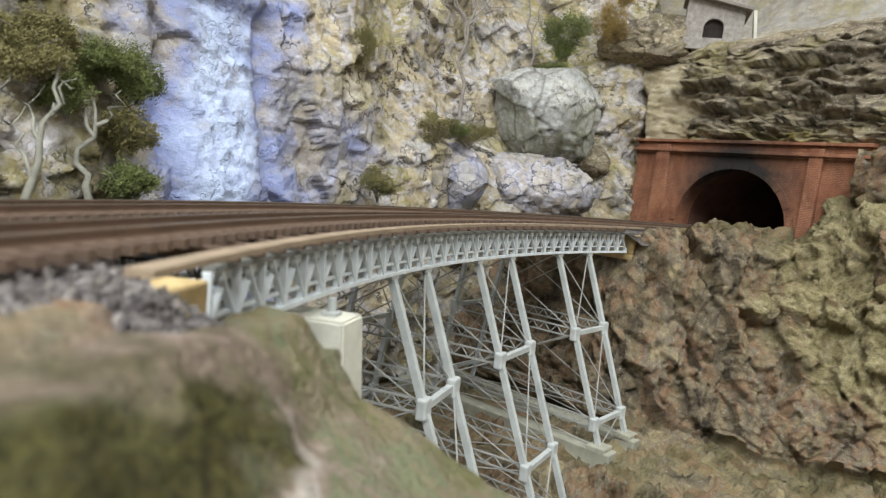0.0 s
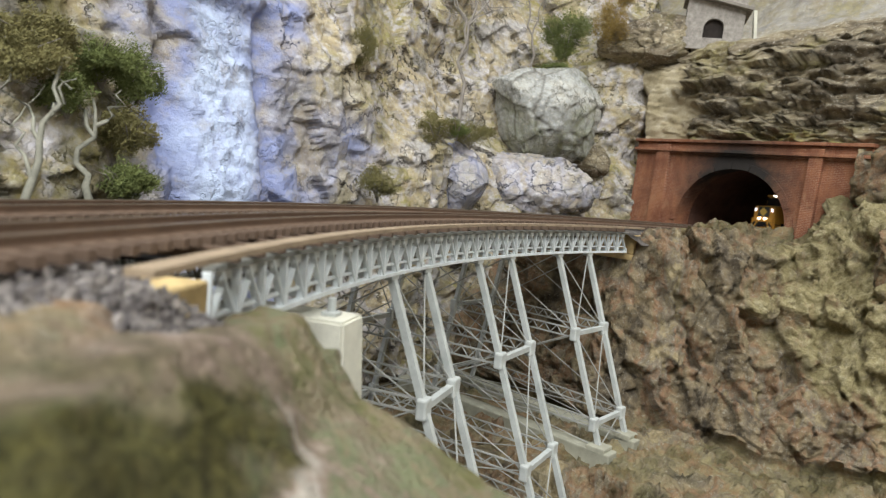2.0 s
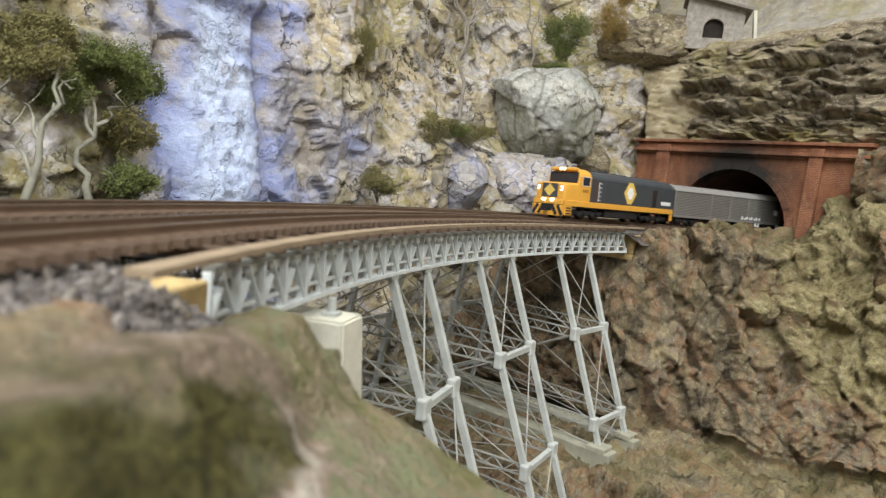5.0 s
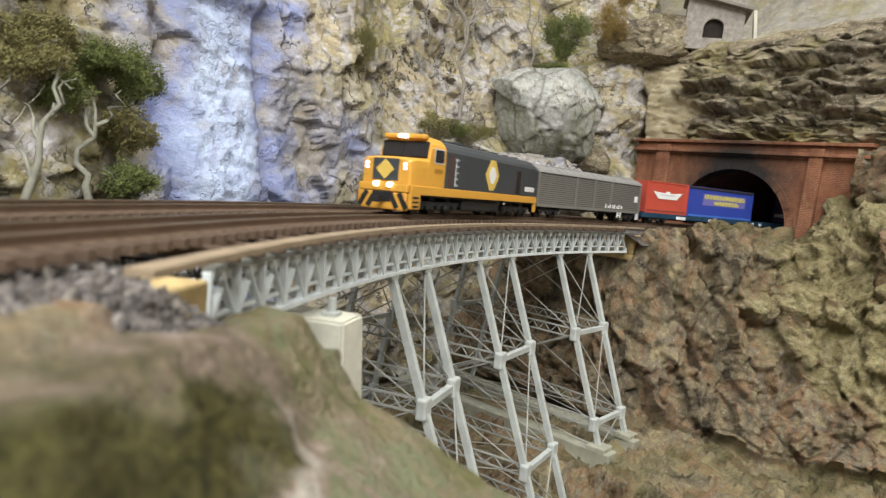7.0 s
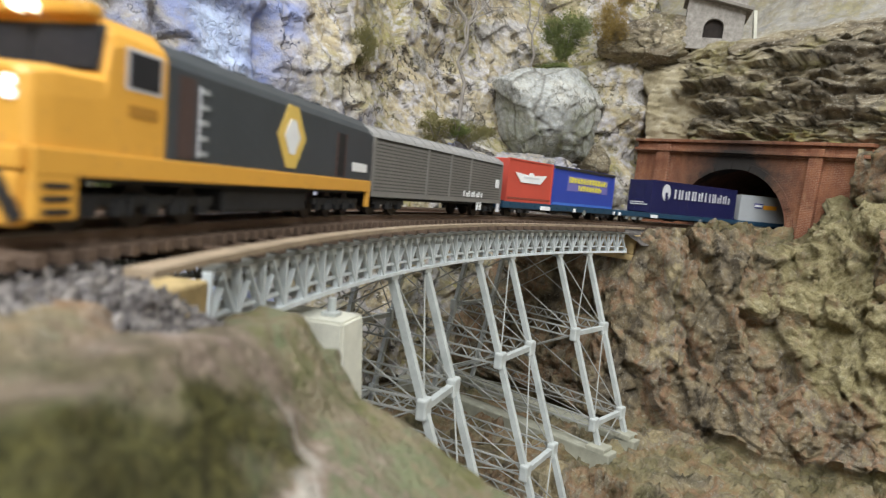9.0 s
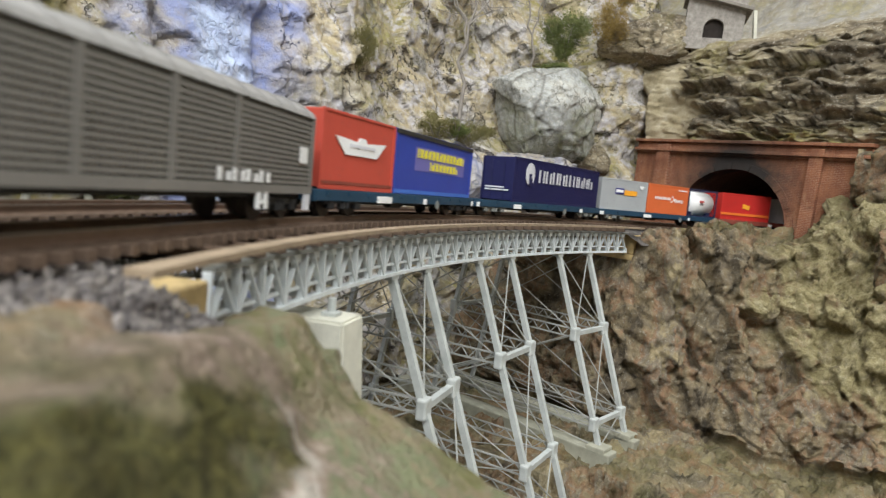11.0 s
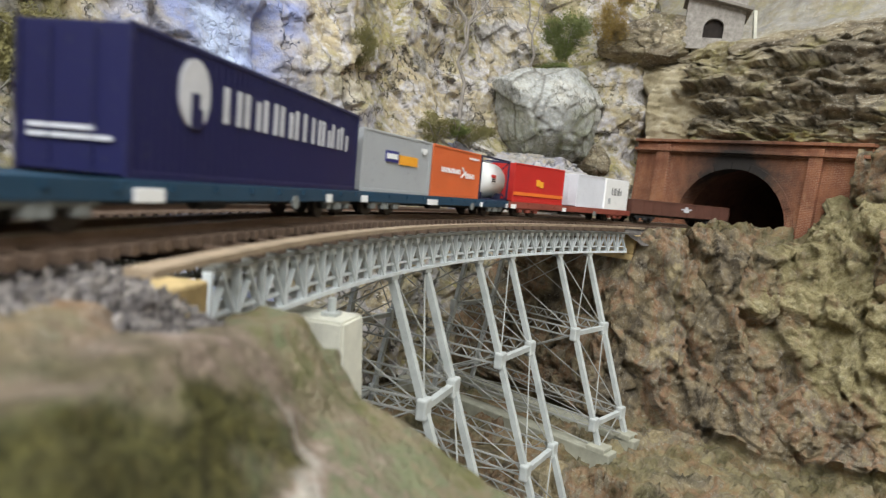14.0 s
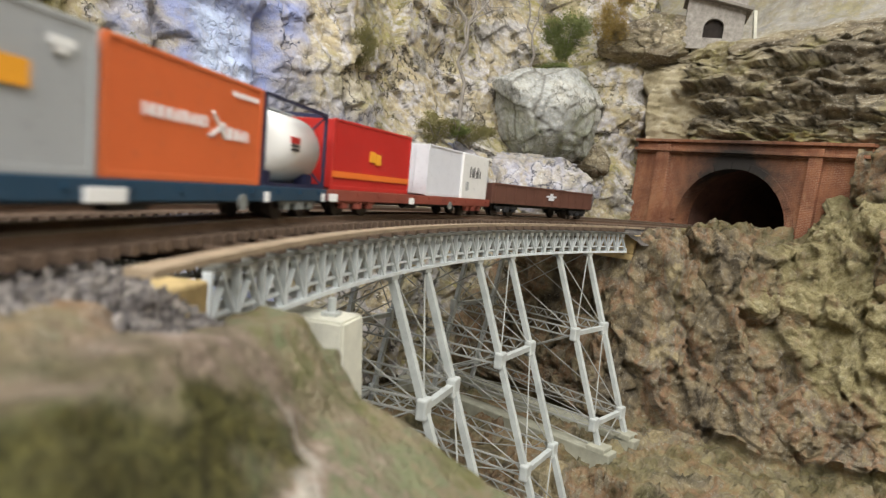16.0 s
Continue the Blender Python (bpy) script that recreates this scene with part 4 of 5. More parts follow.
def shrub(place, radius, material, label, squash=(1, 1, 0.85), seed=1, dense=620, size=0.00085):
    rng = random.Random(seed)
    ob = thing("shrub", label, "shrub", "shrubs on the rock")
    ob.matrix_world = Matrix.Translation(place)
    bm = bmesh.new()
    leaf_mesh(bm, rng, (0, 0, 0), radius, dense * 4, size, squash)
    for _ in range(5):
        d = Vector((rng.gauss(0, 1), rng.gauss(0, 1), rng.gauss(0, 0.6))).normalized() * radius * 0.65
        leaf_mesh(bm, rng, d, radius * 0.5, dense * 2 // 3, size, squash)
    part("foliage", bm, material, ob)
    bm = bmesh.new()
    for _ in range(7):
        d = Vector((rng.gauss(0, 0.7), rng.gauss(0, 0.7), rng.uniform(-0.2, 0.8))) * radius * 0.8
        limb(bm, [Vector((0, 0.004, -radius * 0.8)), d * 0.5, d], 0.0007, 0.0002)
    part("stem", bm, BARK, ob)
    return ob


def limb(bm, pts, r0, r1, n=7):
    prev = None
    for k, p in enumerate(pts):
        d = (pts[min(k + 1, len(pts) - 1)] - pts[max(k - 1, 0)]).normalized()
        u = d.orthogonal().normalized()
        w = d.cross(u)
        r = r0 + (r1 - r0) * k / (len(pts) - 1)
        row = [bm.verts.new(p + (u * math.cos(2 * math.pi * j / n) + w * math.sin(2 * math.pi * j / n)) * r) for j in range(n)]
        if prev:
            for j in range(n):
                bm.faces.new((prev[j], prev[(j + 1) % n], row[(j + 1) % n], row[j]))
        prev = row
    return bm


def crooked(a, b, rng, bend, n=7):
    pts = []
    for k in range(n + 1):
        t = k / n
        w = bend * math.sin(math.pi * t)
        pts.append(a.lerp(b, t) + Vector((rng.gauss(0, 1), rng.gauss(0, 0.6), rng.gauss(0, 0.4))) * w * 0.5)
    return pts


def tree(base, tips, r0, label, crowns=(), seed=1, leaf=LEAF, twigs=0, bark=BARK):
    """Trunk from base through the first tip; further tips are limbs (fork height share, end)."""
    rng = random.Random(seed)
    base = Vector(base)
    ob = thing("tree", label, "tree", "model trees")
    ob.matrix_world = Matrix.Translation(base)
    top = Vector(tips[0]) - base
    trunk = crooked(Vector((0, 0, -0.008)), top, rng, r0 * 2.8, 9)
    part("trunk", limb(bmesh.new(), trunk, r0, r0 * 0.3, 9), bark, ob, smooth_shade=True)
    ends = [top]
    for share, tip in tips[1:]:
        start = trunk[int(share * 9)]
        end = Vector(tip) - base
        ends.append(end)
        part("limb", limb(bmesh.new(), crooked(start, end, rng, r0 * 3.0, 6), r0 * 0.55, r0 * 0.16, 7), bark, ob, smooth_shade=True)
    if twigs:
        bm = bmesh.new()
        for _ in range(twigs):
            e = rng.choice(ends) * rng.uniform(0.72, 1.0)
            d = Vector((rng.gauss(0, 1), rng.gauss(0, 0.6), rng.gauss(0.6, 0.6))).normalized() * rng.uniform(0.012, 0.034)
            limb(bm, crooked(e, e + d, rng, 0.002, 4), 0.0005, 0.0001, 4)
        part("twig", bm, bark, ob)
    if crowns:
        bm = bmesh.new()
        for c, r, n in crowns:
            leaf_mesh(bm, rng, Vector(c) - base, r, n, 0.0009, (1, 1, 0.75))
        part("crown", bm, leaf, ob)
    return ob


def boulder(name, label, place, size, material, seed, cell=0.04, group="boulders", blue=0.0, lump=0.35):
    bm = bmesh.new()
    bmesh.ops.create_icosphere(bm, subdivisions=6, radius=1.0)
    me_pts = np.array([v.co[:] for v in bm.verts])
    rnd = np.random.default_rng(seed)
    cuts = rnd.normal(size=(16, 3))
    cuts /= np.linalg.norm(cuts, axis=1)[:, None]
    flat = (rnd.uniform(0.68, 0.95, 16)[None] / np.maximum(me_pts @ cuts.T, 0.05)).min(1)
    p = me_pts * np.array(size) * (0.3 + 0.7 * np.minimum(flat, 1.12))[:, None]
    q = p + np.array(place)
    fh, fe = facets(q, cell, seed)
    fh2, fe2 = facets(q, cell * 0.35, seed + 3)
    k = 1.12 + (0.1 * fh + 0.06 * fh2 + lump * (fbm(q, cell * 1.6, 4, seed + 5) - 0.5))
    p = p * k[:, None]
    for v, c in zip(bm.verts, p):
        v.co = c
    ob = part(name, bm, material, None, "", True)
    ob.matrix_world = Matrix.Translation(place)
    for key, val in (("crack", smooth(fe, 0.06, 0) * 0.8 + smooth(fe2, 0.06, 0) * 0.25), ("moss", 0.3 * smooth(fbm(q, 0.03, 3, seed + 9), 0.5, 0.65)), ("blue", blue + 0 * k)):
        at = ob.data.attributes.new(key, "FLOAT", "POINT")
        at.data.foreach_set("value", np.clip(val, 0, 1).astype(np.float32))
    return tagged(ob, label, "boulder", group)


boulder("boulder", "large pale grey boulder on the cliff ledge", (0.11, 0.775, 0.12), (0.061, 0.05, 0.055), BOULDER, 301, 0.05, lump=0.22)
boulder("boulder", "dark lilac-grey rock lump at the cliff foot", (0.012, 0.69, 0.03), (0.034, 0.03, 0.036), CLIFF, 311, 0.03, blue=0.45, lump=0.2)
boulder("boulder", "pinkish rock outcrop at the cliff foot", (0.1, 0.765, 0.03), (0.074, 0.035, 0.042), CLIFF, 321, 0.03, blue=0.25, lump=0.2)
boulder("boulder", "dark cracked rock at the ledge end", (0.178, 0.812, 0.072), (0.03, 0.025, 0.022), STRATA, 331, 0.02)
boulder("boulder", "mossy tan rock beside the tunnel mouth", (0.465, 0.56, 0.028), (0.045, 0.04, 0.04), BROWN_ROCK, 341, 0.03)
boulder("boulder", "grey rock beside the tunnel bank", (0.43, 0.52, -0.015), (0.05, 0.05, 0.045), BROWN_ROCK, 351, 0.025)

boulder("boulder", "layered dark rock beside the stone hut", (0.275, 0.872, 0.243), (0.068, 0.045, 0.036), STRATA, 361, 0.022)

for x, y, z, rad, leaf, sq, seed, dense, lab in (
        (-0.2230, 0.3232, 0.076, 0.022, LEAF_OLIVE, (0.9, 0.5, 0.9), 3, 1300, "olive foam bush high on the cliff"),
        (-0.2095, 0.3574, 0.073, 0.021, LEAF, (1.3, 0.5, 0.75), 4, 1500, "green foam bush on the cliff"),
        (-0.1960, 0.3724, 0.068, 0.021, LEAF, (0.75, 0.5, 1.2), 5, 1300, "green foam bush on the cliff beside the blue rock"),
        (-0.1935, 0.3632, 0.034, 0.0185, LEAF_OLIVE, (0.85, 0.6, 1.1), 6, 1300, "olive foam bush on the cliff"),
        (-0.1865, 0.3506, 0.004, 0.0175, LEAF, (1.05, 0.7, 0.85), 16, 1300, "dark green foam bush at the cliff foot"),
        (-0.2150, 0.3347, 0.050, 0.017, LEAF, (1.1, 0.5, 0.9), 17, 1000, "green foam bush on the cliff"),
        (-0.2220, 0.3090, 0.064, 0.018, LEAF_OLIVE, (1.0, 0.5, 1.0), 18, 900, "olive foam bush high on the cliff")):
    shrub((x, y, z), rad, leaf, lab, sq, seed=seed, dense=dense)
shrub((-0.066, 0.568, 0.0165), 0.022, LEAF_OLIVE, "dark olive foam bush at the cliff foot", (1.1, 0.7, 0.8), seed=7, dense=900)
shrub((-0.0955, 0.577, 0.143), 0.021, LEAF_OLIVE, "olive foam bush hanging on the cliff", (0.8, 0.6, 1.15), seed=8, dense=900)
shrub((0.02, 0.676, 0.0815), 0.026, LEAF_OLIVE, "olive foam bush on the cliff ledge", (1.1, 0.6, 0.7), seed=9, dense=1000)
shrub((0.004, 0.655, 0.0815), 0.013, LEAF, "small green bush on the cliff ledge", (1.2, 0.7, 0.8), seed=19, dense=500)
shrub((-0.018, 0.65, 0.083), 0.022, LEAF_OLIVE, "mossy bush on the cliff ledge", (1.2, 0.6, 0.6), seed=10, dense=800)
shrub((0.134, 0.79, 0.228), 0.034, LEAF, "thick dark green bush above the boulder", (1.0, 0.6, 1.15), seed=11, dense=3000)
shrub((0.118, 0.765, 0.178), 0.015, LEAF, "small green bush on the boulder", (2.0, 0.7, 0.55), seed=13)
shrub((0.196, 0.838, 0.262), 0.034, LEAF_RUST, "rust-yellow dry bush above the cliff", (0.7, 0.5, 1.3), seed=14, dense=1500)
shrub((0.215, 0.845, 0.3), 0.02, LEAF_RUST, "rust-yellow dry bush above the cliff", (0.8, 0.5, 1.3), seed=15, dense=700)

tree((-0.1758, 0.2493, -0.0036), [(-0.1766, 0.2756, 0.061), (0.3, (-0.1934, 0.2628, 0.034)), (0.55, (-0.1964, 0.2698, 0.052)), (0.6, (-0.169, 0.272, 0.05))], 0.0019,
     "pale twisted gum tree beside the track", (((-0.1790, 0.2720, 0.058), 0.011, 900), ((-0.1964, 0.2698, 0.054), 0.011, 900)), 21, LEAF_OLIVE, 5, PALE_BARK)
tree((-0.1965, 0.3294, -0.0065), [(-0.2013, 0.3398, 0.0487), (0.88, (-0.1889, 0.3455, 0.0553)), (0.7, (-0.2202, 0.3464, 0.0653))], 0.0024,
     "pale gum tree trunk against the cliff", (), 22, LEAF, 0, PALE_BARK)
tree((0.0, 0.667, 0.082), [(0.01, 0.7, 0.262), (0.55, (0.034, 0.705, 0.25)), (0.6, (-0.014, 0.7, 0.255)), (0.72, (0.05, 0.71, 0.262)), (0.7, (-0.03, 0.7, 0.262))], 0.0026,
     "thin bare tree on the cliff ledge", (), 24, LEAF, 46)
tree((0.09, 0.765, 0.176), [(0.076, 0.77, 0.275), (0.5, (0.1, 0.775, 0.27))], 0.0019, "thin bare sapling above the boulder", (), 25, LEAF, 22)


def build_hut():
    hut = thing("stone_hut", "small pale stone hut with a dark arched doorway", "hut")
    hut.matrix_world = Matrix.Translation((0.329, 0.822, 0.243)) @ Matrix.Rotation(radians(-17), 4, "Z") @ Matrix.Rotation(radians(3), 4, "Y")
    bm = bmesh.new()
    w, h, dw, dh = 0.036, 0.06, 0.0125, 0.016
    arch = [(-dw, 0.004)] + [(-dw * math.cos(math.pi * i / 14), dh + 0.013 * math.sin(math.pi * i / 14) ** 0.9) for i in range(15)] + [(dw, 0.004)]
    outer = []
    for x, z in arch:
        t = (x + dw) / (2 * dw)
        outer.append((-w, 0.0) if z <= 0.005 and x < 0 else ((w, 0.0) if z <= 0.005 else (-w + 2 * w * t, h)))
    f = [[bm.verts.new((x, y, z)) for x, z in pts] for y in (0.0, 0.006) for pts in (arch, outer)]
    for k in range(len(arch) - 1):
        bm.faces.new((f[0][k], f[0][k + 1], f[1][k + 1], f[1][k]))
        bm.faces.new((f[0][k], f[2][k], f[2][k + 1], f[0][k + 1]))
        bm.faces.new((f[2][k], f[3][k], f[3][k + 1], f[2][k + 1]))
    bmesh.ops.recalc_face_normals(bm, faces=bm.faces)
    part("front_wall", bm, STONE, hut)
    # solid near-black block stands for the shade inside the doorway
    part("doorway_block", boxes((-dw - 0.003, dw + 0.003, 0.0062, 0.03, 0.0, 0.034)), DOORWAY_DARK, hut)
    for x in (-w, w - 0.005):
        part("side_wall", boxes((x, x + 0.005, 0.0062, 0.05, -0.01, h)), STONE, hut)
    roof = part("roof", boxes((-w - 0.006, w + 0.008, -0.01, 0.055, 0.0, 0.004), bevel=0.0006), BARK, hut)
    roof.matrix_basis = Matrix.Translation((0, 0, h - 0.012)) @ Matrix.Rotation(radians(12), 4, "Y")
    part("threshold", boxes((-w, w, -0.004, 0.0, -0.012, 0.003), bevel=0.0006), STONE, hut)
    post = part("marker_post", boxes((-0.0022, 0.0022, -0.0022, 0.0022, -0.012, 0.045), bevel=0.0004), CONCRETE)
    tagged(post, "short cream post on the rock ledge", "post")
    post.matrix_world = Matrix.Translation((0.392, 0.835, 0.246)) @ Matrix.Rotation(radians(-6), 4, "Y")


build_hut()


# ---- the train ----
SPEED = 0.117
MOVERS = []


def side_box(bm, x0, x1, z0, z1, y, depth=0.0003):
    """A thin plate on the side that looks to the inside of the curve."""
    return box(bm, x0, x1, y - 0.0001, y + depth, z0, z1)


def marks(rng, x0, x1, z0, z1, y, count):
    """Plain bar shapes in place of lettering, from x0 on towards smaller x."""
    bm = bmesh.new()
    w = (x0 - x1) / count
    for k in range(count):
        a = x0 - w * k
        b = a - w * 0.8
        t = w * 0.2
        side_box(bm, a - t, a, z0, z1, y)
        side_box(bm, b, b + t, z0, z1 - (z1 - z0) * rng.choice((0, 0.12, 0.3)), y)
    return bm


def loft(sections, close=True):
    bm = bmesh.new()
    prev = None
    for x, sec in sections:
        row = [bm.verts.new((x, y, z)) for y, z in sec]
        if prev:
            for k in range(len(row)):
                bm.faces.new((prev[k], prev[(k + 1) % len(row)], row[(k + 1) % len(row)], row[k]))
        else:
            bm.faces.new(row)
        prev = row
    bm.faces.new(prev[::-1])
    bmesh.ops.recalc_face_normals(bm, faces=bm.faces)
    return bm


def mirrored(half):
    return [(y, z) for y, z in half] + [(-y, z) for y, z in half[::-1] if y > 1e-6]


def bogie(parent, x, wheels, base, material, half=0.0128):
    r = 0.0052
    bm = bmesh.new()
    span = base * (wheels - 1)
    for s in (-1, 1):
        y = s * half
        box(bm, -span / 2 - 0.005, span / 2 + 0.005, y - 0.0008, y + 0.0008, 0.0056, 0.0082, bevel=0.0004)
        for k in range(wheels):
            xx = -span / 2 + base * k
            box(bm, xx - 0.0022, xx + 0.0022, y - 0.0013, y + 0.0013, 0.0035, 0.0078, bevel=0.0005)
        for k in range(wheels - 1):
            xx = -span / 2 + base * (k + 0.5)
            box(bm, xx - 0.0034, xx + 0.0034, y - 0.0012, y + 0.0012, 0.0034, 0.0062, bevel=0.0005)
            for d in (-0.0017, 0.0017):
                cyl(bm, (xx + d, y + s * 0.0009, 0.0055), (0, 0, 1), 0.0009, 0.0036, 8)
    box(bm, -0.003, 0.003, -half, half, 0.006, 0.0085)
    ob = part("bogie", bm, material, parent)
    ob.location.x = x
    for k in range(wheels):
        for s in (-1, 1):
            w = bmesh.new()
            cyl(w, (0, s * 0.0086, r), (0, 1, 0), r, 0.0024, 24)
            cyl(w, (0, s * 0.0074, r), (0, 1, 0), r + 0.0007, 0.0006, 24)
            cyl(w, (0, s * 0.0099, r), (0, 1, 0), 0.0016, 0.0012, 12)
            wh = part("wheel", w, WHEEL, ob)
            wh.location.x = -span / 2 + base * k
    return ob


def coupler(parent, x, s):
    bm = boxes((min(x, x + s * 0.006), max(x, x + s * 0.006), -0.0012, 0.0012, 0.0065, 0.0088), (min(x + s * 0.0045, x + s * 0.007), max(x + s * 0.0045, x + s * 0.007), -0.002, 0.002, 0.006, 0.0094))
    part("coupler", bm, BLACK, parent)


def rides(ob, start, end, offset=0.0, lift=0.0, base=0.12):
    """ob runs along the near track; start and end: arc lengths of its wagon's two ends when the clip begins."""
    MOVERS.append((ob, (start + end) / 2, offset, lift, base))


def build_locomotive():
    loco = thing("locomotive", "golden yellow and charcoal diesel locomotive with lit headlights", "locomotive")
    L, W = 0.183, 0.0172
    f, b = L / 2, -L / 2
    cab = f - 0.036
    body = mirrored([(W, 0.0165), (W, 0.040), (W - 0.0012, 0.0425), (W - 0.0045, 0.0458), (W - 0.009, 0.0472), (0.003, 0.0476)])
    part("hood", loft([(b + 0.001, mirrored([(W, 0.0165), (W, 0.039), (W - 0.0012, 0.041), (W - 0.0045, 0.0442), (W - 0.009, 0.0455), (0.003, 0.0458)])), (b + 0.006, body), (cab - 0.0002, body)]), CHARCOAL, loco)
    cw = W + 0.0002
    shell = mirrored([(cw, 0.0165), (cw, 0.0405), (cw - 0.001, 0.043), (cw - 0.0045, 0.0465), (cw - 0.009, 0.048), (0.003, 0.0484)])
    nose = [(cab, shell), (f - 0.0215, shell),
            (f - 0.0192, mirrored([(cw, 0.0165), (cw, 0.0395), (cw - 0.001, 0.042), (cw - 0.0042, 0.0452), (cw - 0.009, 0.0466), (0.003, 0.047)])),
            (f - 0.0178, mirrored([(cw, 0.0165), (cw - 0.0001, 0.028), (cw - 0.0004, 0.032), (cw - 0.0016, 0.0333), (cw - 0.009, 0.0338), (0.003, 0.034)])),
            (f - 0.006, mirrored([(cw - 0.0004, 0.0165), (cw - 0.0004, 0.027), (cw - 0.0007, 0.0315), (cw - 0.002, 0.0328), (cw - 0.009, 0.0332), (0.003, 0.0334)])),
            (f - 0.0022, mirrored([(cw - 0.001, 0.0165), (cw - 0.001, 0.026), (cw - 0.0014, 0.0306), (cw - 0.003, 0.0321), (cw - 0.009, 0.0326), (0.003, 0.0328)])),
            (f - 0.001, mirrored([(cw - 0.0024, 0.0168), (cw - 0.0024, 0.026), (cw - 0.0028, 0.0298), (cw - 0.0042, 0.0312), (cw - 0.0095, 0.0318), (0.003, 0.032)]))]
    part("cab", loft(nose), YELLOW, loco)
    # windscreen halves lie on the sloping front
    up = (Vector((f - 0.0192, 0, 0.047)) - Vector((f - 0.0178, 0, 0.034))).normalized()
    nrm = Vector((up.z, 0, -up.x))
    base = Vector((f - 0.0178, 0, 0.0338))
    m = Matrix(((up.x, 0, nrm.x, base.x), (0, 1, 0, 0), (up.z, 0, nrm.z, base.z), (0, 0, 0, 1)))
    bm = box(bmesh.new(), 0.0002, 0.0106, -0.0158, 0.0158, -0.0006, 0.0004, bevel=0.0003, m=m)
    part("windscreen_surround", bm, BLACK, loco)
    for s in (-1, 1):
        part("windscreen", box(bmesh.new(), 0.001, 0.0094, min(s * 0.0006, s * 0.0152), max(s * 0.0006, s * 0.0152), 0.0003, 0.0008, m=m), GLASS_DARK, loco)
        part("side_window", boxes((f - 0.0335, f - 0.0238, s * cw - 0.0003, s * cw + 0.0003, 0.0322, 0.0402), bevel=0.0001), GLASS_DARK, loco)
        part("window_frame", boxes((f - 0.0342, f - 0.0231, s * cw - 0.0002, s * cw + 0.00012, 0.0315, 0.0409)), PALE_GREY, loco)
        part("sill", boxes((b + 0.001, f - 0.001, s * (W + 0.0002) - 0.0006, s * (W + 0.0002) + 0.0006, 0.0116, 0.0166), bevel=0.0003), YELLOW, loco)
        part("step_well", boxes((f - 0.011, f - 0.001, s * W - 0.0012, s * W + 0.0007, 0.0035, 0.0121), bevel=0.0004), YELLOW, loco)
        part("step_well", boxes((b + 0.001, b + 0.005, s * W - 0.0012, s * W + 0.0007, 0.0045, 0.0121), bevel=0.0004), YELLOW, loco)
        for k in range(3):
            part("step", boxes((f - 0.009, f - 0.003, s * (W + 0.0004) - 0.0004, s * (W + 0.0004) + 0.0006, 0.0045 + 0.0024 * k, 0.0056 + 0.0024 * k)), BLACK, loco)
        part("door", boxes((cab - 0.0105, cab - 0.0045, s * W - 0.0002, s * W + 0.0003, 0.0175, 0.0385)), DOOR_BROWN, loco)
        part("handrail", strut(bmesh.new(), (cab - 0.0115, s * (W + 0.001), 0.018), (cab - 0.0115, s * (W + 0.001), 0.037), 0.0005, n=6), PALE_GREY, loco)
        for k in range(5):
            part("grille", boxes((cab - 0.0165, cab - 0.0125, s * W - 0.0002, s * W + 0.0003, 0.0185 + 0.0042 * k, 0.0199 + 0.0042 * k)), BOX_GREY, loco)
        part("panel_door", boxes((b + 0.035, b + 0.0415, s * W - 0.0002, s * W + 0.0003, 0.0175, 0.036)), BLACK, loco)
        for dx in (0.0338, 0.0427):
            part("door_post", boxes((b + dx, b + dx + 0.0012, s * W - 0.0002, s * W + 0.0005, 0.0172, 0.0362)), DOOR_BROWN, loco)
        # radiator diamond in plain shapes
        for rad, mat, lift in ((1.0, GOLD, 0.0002), (0.55, WHITE, 0.0004)):
            bm = bmesh.new()
            cx, cz = b + 0.083, 0.0295
            q = [(0.0034, 0.0112), (-0.0034, 0.0112), (-0.0105, 0.0), (-0.0034, -0.0112), (0.0034, -0.0112), (0.0105, 0)]
            lo = [bm.verts.new((cx + x * rad, s * (W - 0.0002), cz + z * rad)) for x, z in q]
            hi = [bm.verts.new((cx + x * rad, s * (W + lift), cz + z * rad)) for x, z in q]
            bm.faces.new(hi), bm.faces.new(lo[::-1])
            for k in range(6):
                bm.faces.new((lo[k], lo[(k + 1) % 6], hi[(k + 1) % 6], hi[k]))
            bmesh.ops.recalc_face_normals(bm, faces=bm.faces)
            part("emblem", bm, mat, loco)
        part("lettering", boxes((b + 0.007, b + 0.025, s * W - 0.0002, s * W + 0.0003, 0.0205, 0.0245)), WHITE, loco)
        part("number_bar", boxes((cab + 0.003, cab + 0.0118, s * cw - 0.0002, s * cw + 0.0002, 0.0255, 0.0282)), NUMBER_BROWN, loco)
        for dz in (0.0, 0.0024):
            part("marker_light", cyl(bmesh.new(), (f - 0.0012, s * 0.0128, 0.0262 + dz), (1, 0, 0), 0.001, 0.0016, 14), MARKER, loco)
        part("headlight", cyl(bmesh.new(), (f + 0.0006, s * 0.0046, 0.0160), (1, 0, 0), 0.0015, 0.0024, 16), HEADLIGHT, loco)
        part("roof_headlight", cyl(bmesh.new(), (f - 0.0163, s * 0.0017, 0.0470), (1, 0, 0.1), 0.0014, 0.003, 16), HEADLIGHT, loco)
        for y in (0.0075, 0.0135):
            st = box(bmesh.new(), -0.0004, 0.0004, -0.0014, 0.0014, -0.0048, 0.0048, m=Matrix.Translation((f + 0.0003, s * y, 0.0076)) @ Matrix.Rotation(s * 0.55, 4, "X"))
            part("stripe", st, BLACK, loco, "black chevron stripe")
    part("brow", boxes((f - 0.0205, f - 0.0158, -0.0142, 0.0142, 0.0455, 0.0486), bevel=0.0009), YELLOW, loco, "yellow brow over the windscreen")
